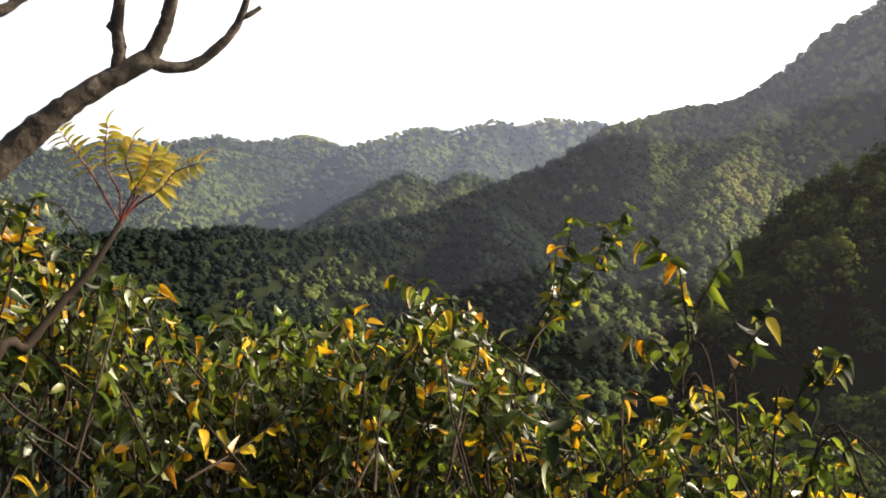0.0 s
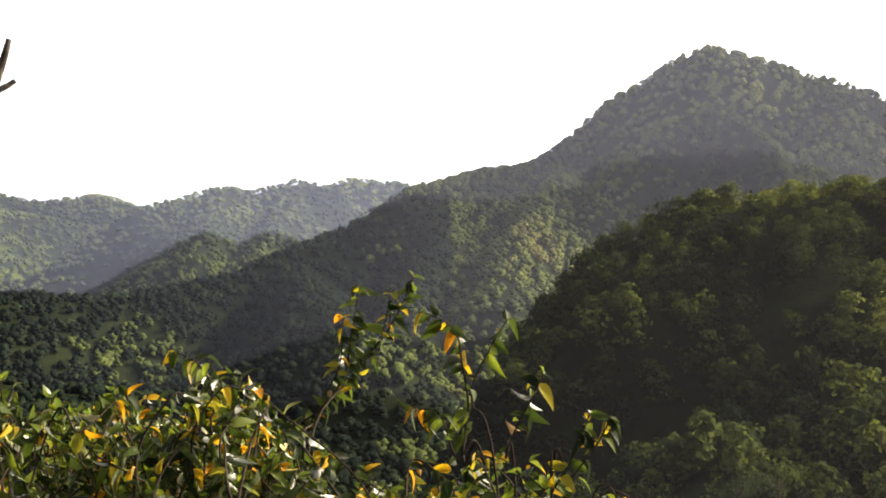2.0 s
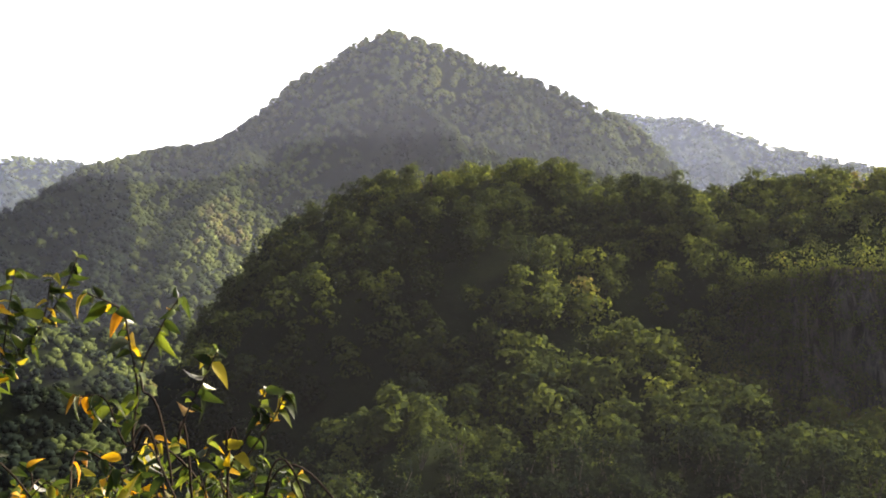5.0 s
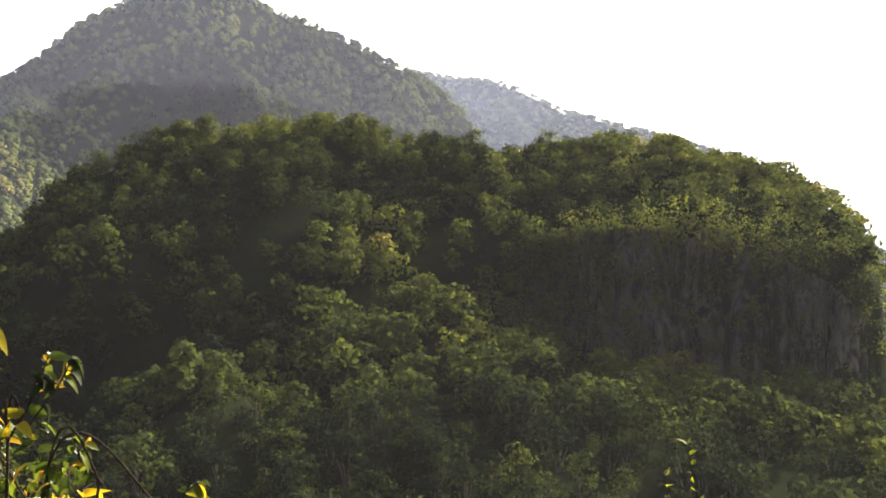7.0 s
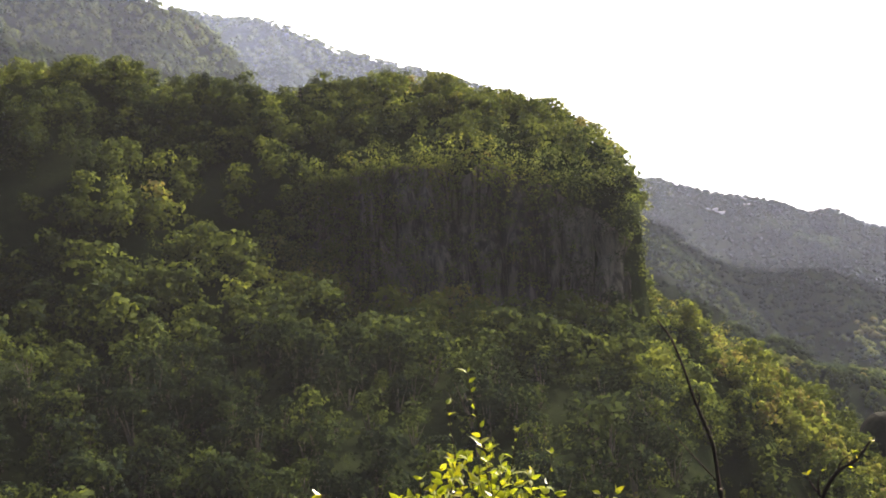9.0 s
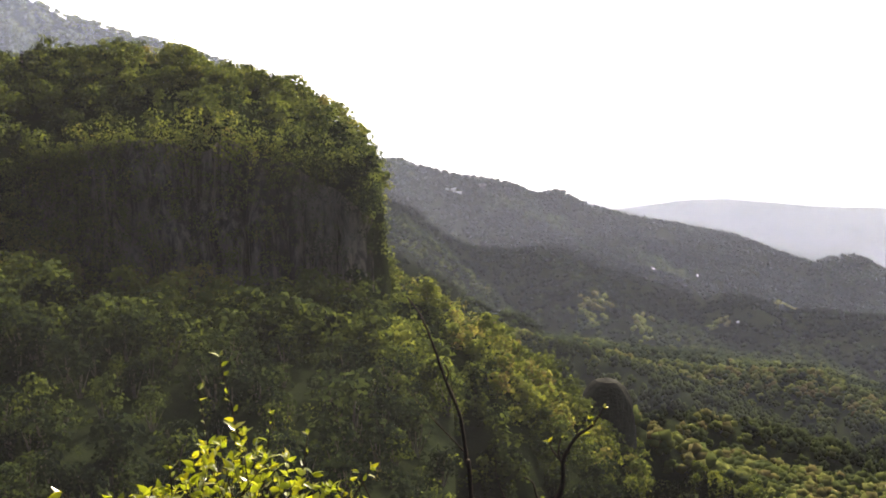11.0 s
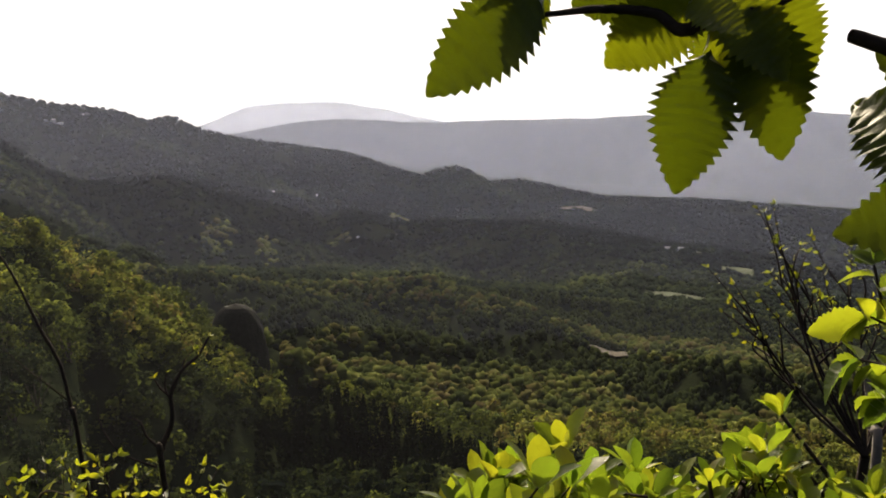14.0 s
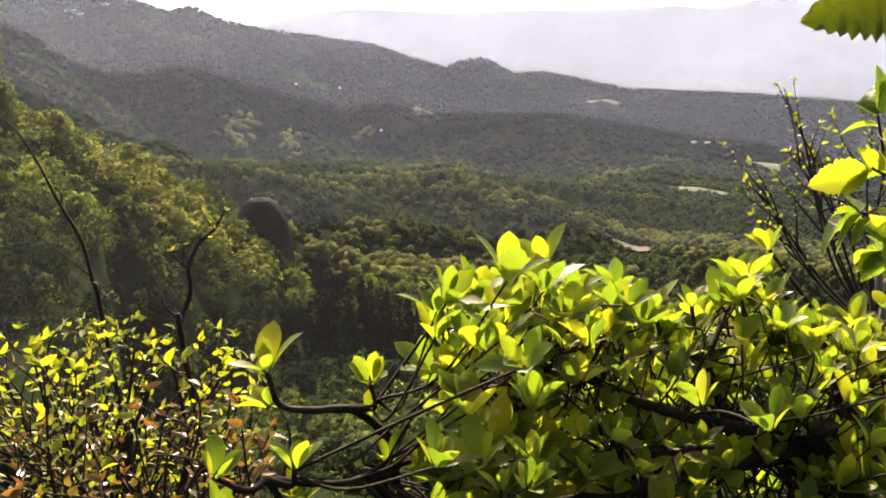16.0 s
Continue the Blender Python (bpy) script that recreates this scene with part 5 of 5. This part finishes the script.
# ---------------------------------------------------------------- bright green shrub in young leaf
SMALL = [leaf_shape(0.034, 0.017, 4, 0.2, 0.4), leaf_shape(0.042, 0.019, 4, 0.3, 0.3), leaf_shape(0.028, 0.015, 4, -0.1, 0.6)]


def spring_shrub(spot, tips, sprigs, label, d, size, spread_az, spread_el, mat=MAT_SPRING, gap=0.028):
    foot = seen(*spot)
    sh = Plant("spring_shrub", footing(foot[0], foot[1]), label, "shrub", MAT_TWIG, SMALL, mat, "shrubs in young leaf")
    heart = sh.foot * 0.5 + foot * 0.5
    for tip in tips:
        line = sh.stem([tuple(sh.foot), heart + prng.normal(size=3) * 0.04, np.array(tip) * 0.6 + heart * 0.4 + prng.normal(size=3) * 0.03, tip], 0.010, 0.002, 5, 0.2, 12)
        twig_leaves(sh, line, 0.5, gap, size, 0.1)
    for i in range(sprigs):
        az = spot[0] + spread_az * prng.uniform(-1, 1)
        drop = spread_el * (abs(az - spot[0]) / spread_az) ** 1.2
        tip = seen(az, spot[1] + 3.5 - drop - abs(prng.normal()) * 2.4, d + prng.normal() * 0.18)
        line = sh.stem([heart + prng.normal(size=3) * 0.1, tip * 0.6 + heart * 0.4 + prng.normal(size=3) * 0.06, tip], 0.004, 0.001, 4, 0.2, 12)
        twig_leaves(sh, line, 0.3, gap, size, 0.1)
    return sh.done()


spring_shrub((14.8, -21.5, 3.35), [(0.811, 3.231, 0.763), (0.727, 3.174, 0.676), (0.605, 3.075, 0.461), (0.955, 3.132, 0.571), (1.063, 3.073, 0.504), (1.140, 2.889, 0.398), (0.290, 3.110, 0.427), (0.433, 3.081, 0.397), (1.277, 3.048, 0.359)], 210, "bright yellow-green shrub in young leaf beside the lookout", 3.35, 1.0, 8.5, 5.5)
spring_shrub((-50, -11.5, 2.75), [seen(-54, -6.6, 2.7), seen(-51.5, -7.6, 2.7), seen(-48.5, -7.4, 2.75), seen(-57, -9, 2.7)], 120, "fine-leaved lime green shrub between the yellowing ones", 2.75, 0.85, 10.0, 2.0, MAT_LIME)
spring_shrub((27.5, -25.5, 2.7), [(0.968, 2.404, 0.619), (1.304, 2.195, 0.517), (1.355, 2.144, 0.479), (1.046, 2.332, 0.528)], 60, "low shrub with small yellow-green leaves", 2.7, 0.7, 11.0, 2.0)

# ---------------------------------------------------------------- bare stems that rise in front of the valley
bare_stem = Plant("bare_sapling", footing(2.2, 3.7), "thin bare dark stem with a few side twigs", "sapling", MAT_TWIG, SMALL, MAT_SPRING)
bare_stem.stem([tuple(bare_stem.foot), (1.974, 3.567, -0.123), (1.989, 3.644, 0.064), (1.993, 3.714, 0.246), (1.953, 3.791, 0.410), (1.926, 3.844, 0.541), (1.888, 3.898, 0.674), (1.842, 3.938, 0.752)], 0.0102, 0.0036, 6, 0.35, 8)
bare_stem.stem([(1.987, 3.664, 0.109), (1.853, 3.738, 0.271), (1.775, 3.815, 0.387)], 0.0042, 0.0012)
bare_stem.stem([(1.958, 3.784, 0.395), (1.970, 3.790, 0.434), (1.958, 3.807, 0.469)], 0.0042, 0.0030)
bare_stem.stem([(1.986, 3.739, 0.304), (1.999, 3.806, 0.349), (2.000, 3.832, 0.432)], 0.0030, 0.0012)
bare_stem.done("stem")

budding = Plant("budding_sapling", footing(1.9, 2.65), "crooked dark sapling with yellow-green buds breaking", "sapling", MAT_TWIG, SMALL, MAT_SPRING)
for pts, r0, r1, leafy in (
        ([tuple(budding.foot), (1.796, 2.702, 0.121), (1.818, 2.738, 0.215), (1.869, 2.746, 0.301), (1.889, 2.772, 0.387), (1.937, 2.770, 0.459), (1.989, 2.750, 0.501), (2.033, 2.742, 0.562)], 0.0114, 0.0036, 0.72),
        ([(1.819, 2.736, 0.212), (1.780, 2.764, 0.269), (1.775, 2.789, 0.314), (1.747, 2.815, 0.333)], 0.0060, 0.0018, 1.1),
        ([(1.886, 2.768, 0.373), (1.864, 2.797, 0.407), (1.855, 2.817, 0.439)], 0.0054, 0.0024, 0.8),
        ([(1.876, 2.781, 0.388), (1.880, 2.792, 0.419), (1.894, 2.798, 0.455)], 0.0042, 0.0018, 0.8),
        ([(1.936, 2.769, 0.455), (1.950, 2.773, 0.490), (1.982, 2.763, 0.520)], 0.0036, 0.0018, 0.6),
        ([(1.789, 2.731, 0.165), (1.684, 2.773, 0.243), (1.657, 2.831, 0.332), (1.665, 2.858, 0.403)], 0.0036, 0.0012, 1.1)):
    line = budding.stem(pts, r0, r1, 6, 0.45, 8)
    if leafy < 1:
        twig_leaves(budding, line, leafy, 0.03, 0.6, 0.0)
budding.done("stem")

# ---------------------------------------------------------------- branch with broad serrated leaves
BROAD = [leaf_shape(0.095, 0.054, 75, 0.18, 0.22, 15, 0.42, 0.022), leaf_shape(0.095, 0.060, 75, 0.3, 0.3, 15, 0.42, 0.024), leaf_shape(0.095, 0.052, 70, 0.1, 0.15, 14, 0.42, 0.022)]
hazel_foot = footing(1.55, -0.35)
hazel = Plant("serrated_leaf_tree", hazel_foot, "young tree with broad serrated leaves hanging over the lookout", "tree", MAT_TWIG, BROAD, MAT_HAZEL)
hazel.stem([hazel_foot, (1.5, -0.3, 1.0), (1.35, -0.15, 1.75), (1.05, 0.05, 1.85), (0.843, 0.176, 1.582), (0.789, 0.183, 1.571), (0.762, 0.207, 1.573), (0.731, 0.238, 1.586)], 0.016, 0.004, 8, 0.3, 8)
hazel.stem([(1.05, 0.05, 1.85), (0.648, 0.229, 1.620), (0.618, 0.258, 1.605), (0.589, 0.278, 1.589), (0.581, 0.294, 1.598), (0.559, 0.316, 1.600), (0.536, 0.335, 1.597)], 0.006, 0.0015, 6, 0.2, 8)

LIFT = np.array([0, 0, 0.014])


def broad_leaf(base, tip, face):
    base, tip = np.array(base) + LIFT, np.array(tip) + LIFT
    way = np.array(tip) - np.array(base)
    out = np.array([0.05, 0.04, EYE_Z]) - np.array(base)
    out = out / np.linalg.norm(out) + 0.45 * np.array(face)
    hazel.leaf(base, way, out, np.linalg.norm(way) / 0.095)


for base, tip, face in (
        ((0.536, 0.335, 1.596), (0.490, 0.383, 1.541), (-0.5, -0.3, 0.8)),
        ((0.541, 0.336, 1.598), (0.550, 0.388, 1.567), (0.7, -0.5, 0.4)),
        ((0.541, 0.328, 1.600), (0.538, 0.402, 1.624), (-0.1, -0.6, 0.8)),
        ((0.593, 0.271, 1.599), (0.574, 0.322, 1.551), (0.3, -0.8, 0.4)),
        ((0.593, 0.270, 1.610), (0.580, 0.353, 1.584), (0.2, -0.8, -0.3)),
        ((0.613, 0.251, 1.588), (0.634, 0.234, 1.501), (0.3, -0.6, 0.3)),
        ((0.627, 0.268, 1.594), (0.647, 0.289, 1.528), (-0.5, -0.4, 0.2)),
        ((0.632, 0.257, 1.600), (0.663, 0.229, 1.543), (0.5, -0.4, 0.2)),
        ((0.594, 0.266, 1.565), (0.579, 0.276, 1.485), (-0.8, -0.4, 0.5)),
        ((0.593, 0.267, 1.576), (0.638, 0.256, 1.530), (0.3, -0.9, 0.2)),
        ((0.589, 0.278, 1.591), (0.572, 0.238, 1.576), (0.2, -0.6, 0.8)),
        ((0.603, 0.270, 1.599), (0.598, 0.224, 1.556), (-0.3, -0.8, 0.4)),
        ((0.774, 0.150, 1.517), (0.738, 0.217, 1.564), (-0.6, -0.6, 0.6)),
        ((0.751, 0.149, 1.489), (0.785, 0.261, 1.543), (-0.2, -0.9, 0.3)),
        ((0.711, 0.136, 1.481), (0.664, 0.214, 1.461), (-0.5, -0.4, 0.8)),
        ((0.753, 0.141, 1.499), (0.715, 0.162, 1.427), (-0.8, -0.5, 0.3)),
        ((0.797, 0.148, 1.544), (0.743, 0.184, 1.497), (-0.6, -0.7, 0.4))):
    broad_leaf(base, tip, face)
hazel.done("branch", "serrated_leaf")

# ---------------------------------------------------------------- azalea in young leaf
AZALEA = [leaf_shape(0.034, 0.016, 7, 0.12, 0.3, 0, 0.6), leaf_shape(0.036, 0.018, 7, 0.25, 0.25, 0, 0.6), leaf_shape(0.031, 0.0165, 7, -0.15, 0.35, 0, 0.6), leaf_shape(0.027, 0.013, 7, 0.05, 0.5, 0, 0.6)]
az_root = (0.971, 0.280, 0.957)
azalea = Plant("azalea_bush", footing(0.96, 0.42), "azalea bush with whorls of bright translucent young leaves", "bush", MAT_TWIG, AZALEA, MAT_AZALEA, "", 600)


def whorl(tip, way, size=1.0, count=6):
    """A ring of upright leaves at a twig's end."""
    way = np.array(way, float)
    way /= np.linalg.norm(way)
    a = np.cross(way, (0.2, 0.9, 0.1))
    a /= np.linalg.norm(a)
    b = np.cross(way, a)
    turn = prng.random() * 6.28
    for k in range(count):
        w = turn + k * 6.2832 / count + prng.normal() * 0.25
        out = a * math.cos(w) + b * math.sin(w)
        rise = 0.8 + 1.3 * prng.random()
        azalea.leaf(np.array(tip) + out * 0.003, out + way * rise, way - out * 0.3, size * (0.66 + 0.4 * prng.random()))


crotch = np.array((0.985, 0.285, 1.024))
azalea.stem([tuple(azalea.foot), az_root, crotch], 0.019, 0.013, 8, 0.3, 8)
HUBS = [(1.032, 0.286, 1.069), (0.950, 0.330, 1.034), (0.905, 0.370, 1.119), (0.773, 0.444, 1.142), (1.087, 0.296, 1.071), (0.560, 0.503, 1.156), (0.798, 0.395, 1.067), (0.465, 0.491, 1.140)]
wood = []
BENDS = {5: (0.659, 0.468, 1.085), 7: (0.547, 0.480, 1.049)}   # where the low limbs turn up
for i, h in enumerate(HUBS):
    h = np.array(h)
    bend = np.array(BENDS[i]) if i in BENDS else crotch * 0.5 + h * 0.5 + prng.normal(size=3) * 0.025 + np.array([0, 0, -0.03])
    wood.append(azalea.stem([crotch, bend, h], 0.008, 0.003, 6, 0.3, 7))
# the tops that stand out against the valley
for tip, hub, s in (((0.735, 0.443, 1.265), 3, 1.0), ((0.732, 0.474, 1.250), 3, 0.9), ((0.690, 0.494, 1.229), 3, 0.85), ((0.666, 0.463, 1.218), 3, 0.9),
                    ((0.809, 0.417, 1.226), 3, 1.0), ((0.773, 0.438, 1.230), 3, 0.9), ((0.855, 0.402, 1.201), 2, 0.9), ((0.921, 0.398, 1.184), 2, 0.9),
                    ((1.093, 0.398, 1.199), 4, 1.05), ((1.032, 0.397, 1.164), 2, 0.9), ((1.067, 0.370, 1.166), 4, 0.9), ((1.089, 0.335, 1.135), 0, 0.9),
                    ((1.144, 0.276, 1.145), 0, 0.9), ((1.163, 0.234, 1.169), 0, 0.9), ((1.081, 0.290, 1.138), 0, 0.9),
                    ((0.513, 0.546, 1.212), 5, 1.1), ((0.583, 0.503, 1.190), 5, 1.05), ((0.427, 0.500, 1.176), 7, 1.0), ((0.483, 0.480, 1.166), 7, 1.0), ((0.641, 0.492, 1.173), 3, 0.9), ((0.571, 0.470, 1.135), 7, 0.9)):
    h, tip = np.array(HUBS[hub]), np.array(tip) - np.array([0, 0, 0.02])
    wood.append(azalea.stem([h, h * 0.4 + tip * 0.6 + np.array([0, 0, -0.012]) + prng.normal(size=3) * 0.008, tip], 0.0036, 0.002, 5, 0.3, 7))
    whorl(tip, (prng.normal() * 0.25, prng.normal() * 0.25, 1), s)
    whorl(tip - np.array([0, 0, 0.03]), (prng.normal() * 0.4, prng.normal() * 0.4, 1), s * 0.8, 5)
# the mass of the bush
WOOD = np.concatenate([w for i, w in enumerate(wood) if i not in BENDS])
RIM_AZ = [46.8, 48.1, 50.2, 53, 55.8, 60.7, 63.5, 65.4, 66.8, 68.8, 71.8, 74.6, 77.6, 81.7]
RIM_EL = [-27.2, -23.8, -22.4, -21.6, -22.4, -22.3, -22.5, -20.8, -19.2, -20.6, -21.8, -20.9, -22.2, -21.9]
for i in range(640):
    az = prng.uniform(48, 84)
    d = np.interp(az, [40, 52, 68, 82], [0.78, 0.82, 1.1, 1.15]) + prng.normal() * 0.10 - 0.01
    el = np.interp(az, RIM_AZ, RIM_EL) - prng.random() ** 1.4 * 15.0 - 3.2
    tip = seen(az, el, d) + np.array([0.111, 0.012, -0.024])
    gap_to = np.linalg.norm(WOOD - (tip - np.array([0, 0, 0.07])), axis=1)
    h = WOOD[int(np.argsort(gap_to)[prng.integers(0, 6)])]
    azalea.stem([h, h * 0.5 + tip * 0.5 + prng.normal(size=3) * 0.02 + np.array([0, 0, -0.015]), tip], 0.0015, 0.0009, 4, 0.3, 5)
    whorl(tip, (prng.normal() * 0.35, prng.normal() * 0.35, 1), 0.85 + 0.25 * prng.random(), 6)
azalea.done()

# ---------------------------------------------------------------- sapling with fresh leaves and the twiggy shrub behind
fresh = Plant("fresh_leaved_sapling", footing(1.75, 0.5), "thin upright sapling with bright fresh green leaves", "sapling", MAT_TWIG, [leaf_shape(0.075, 0.042, 24, 0.25, 0.3, 14, 0.42, 0.01), leaf_shape(0.062, 0.04, 24, 0.5, 0.5, 14, 0.42, 0.01), leaf_shape(0.05, 0.026, 24, 0.1, 0.6, 12)], MAT_AZALEA)
line = fresh.stem([tuple(fresh.foot), (1.568, 0.339, 0.972), (1.600, 0.354, 1.067), (1.623, 0.365, 1.149), (1.618, 0.386, 1.236), (1.604, 0.407, 1.300), (1.598, 0.426, 1.363)], 0.010, 0.004, 6, 0.3, 8)
twig_leaves(fresh, line, 0.72, 0.06, 1.0, 0.2)
for pts, first in (([(1.618, 0.364, 1.133), (1.591, 0.404, 1.150), (1.552, 0.450, 1.178)], 0.2), ([(1.604, 0.359, 1.083), (1.575, 0.408, 1.100), (1.561, 0.461, 1.107)], 0.1), ([(1.609, 0.362, 1.099), (1.560, 0.427, 1.180), (1.540, 0.449, 1.258)], 0.4), ([(1.627, 0.368, 1.166), (1.643, 0.340, 1.203), (1.662, 0.287, 1.241)], 0.3), ([(1.590, 0.350, 1.035), (1.602, 0.394, 1.040), (1.594, 0.427, 1.044)], 0.2)):
    line = fresh.stem(pts, 0.004, 0.002, 5, 0.2, 14)
    twig_leaves(fresh, line, first, 0.016, 1.1, 0.2)
fresh.stem([(1.537, 0.187, 1.104), (1.546, 0.255, 1.170), (1.549, 0.315, 1.229)], 0.006, 0.004)
fresh.done("stem")

twiggy = Plant("twiggy_shrub", footing(4.0, 1.25), "twiggy dark shrub with tight yellow-green buds", "shrub", MAT_TWIG, SMALL, MAT_SPRING, "", 290)
heart = np.array((3.667, 1.041, 0.061))
twiggy.stem([tuple(twiggy.foot), heart], 0.03, 0.02)
for tip in ((3.664, 1.536, 0.550), (3.659, 1.481, 0.457), (3.725, 1.470, 0.674), (3.788, 1.450, 0.676), (3.752, 1.370, 0.627), (3.766, 1.318, 0.610), (3.871, 1.284, 0.548), (3.907, 1.236, 0.629), (3.912, 1.165, 0.559), (4.020, 1.106, 0.499), (4.035, 0.973, 0.428), (4.081, 0.889, 0.524), (3.664, 1.446, 0.428), (4.063, 1.040, 0.594)):
    tip = np.array(tip)
    elbow = heart * 0.55 + tip * 0.45 + np.array([0, 0, -0.06])
    line = twiggy.stem([heart, elbow, tip * 0.7 + elbow * 0.3 + prng.normal(size=3) * 0.02, tip], 0.007, 0.0025, 5, 0.3, 8)
    twig_leaves(twiggy, line, 0.7, 0.05, 0.75, 0.0)
    for k in range(4):
        b = line[int(len(line) * (0.45 + 0.12 * k))]
        t2 = b + (tip - heart) * 0.22 + prng.normal(size=3) * 0.09 + np.array([0, 0, 0.05])
        l2 = twiggy.stem([b, b * 0.5 + t2 * 0.5 + prng.normal(size=3) * 0.015, t2], 0.005, 0.002, 4, 0.2, 7)
        twig_leaves(twiggy, l2, 0.4, 0.04, 0.75, 0.0)
twiggy.done()
pale = Plant("pale_sapling", footing(2.9, 0.85), "slim pale-barked sapling behind the azalea", "sapling", MAT_PALESTEM, SMALL, MAT_SPRING)
pale.stem([tuple(pale.foot), (2.762, 0.755, 0.385), (2.807, 0.787, 0.514), (2.838, 0.816, 0.617), (2.853, 0.832, 0.677)], 0.014, 0.008, 6, 0.3)
pale.done("stem")

# ---------------------------------------------------------------- low growth at the end of the turn
spring_shrub((31, -27.5, 1.75), [(0.875, 1.382, 0.855), (0.918, 1.349, 0.840), (0.798, 1.470, 0.828), (0.748, 1.491, 0.823), (0.793, 1.315, 0.763)], 42, "low tangled shrub with small bright leaves", 1.75, 0.55, 9.0, 1.0, MAT_SPRING, 0.022)
spring_shrub((32, -31.5, 1.55), [(0.799, 1.229, 0.840), (0.716, 1.267, 0.830)], 50, "low shrub with bronze-red young leaves", 1.55, 0.55, 9.0, 1.0, MAT_BRONZE, 0.022)
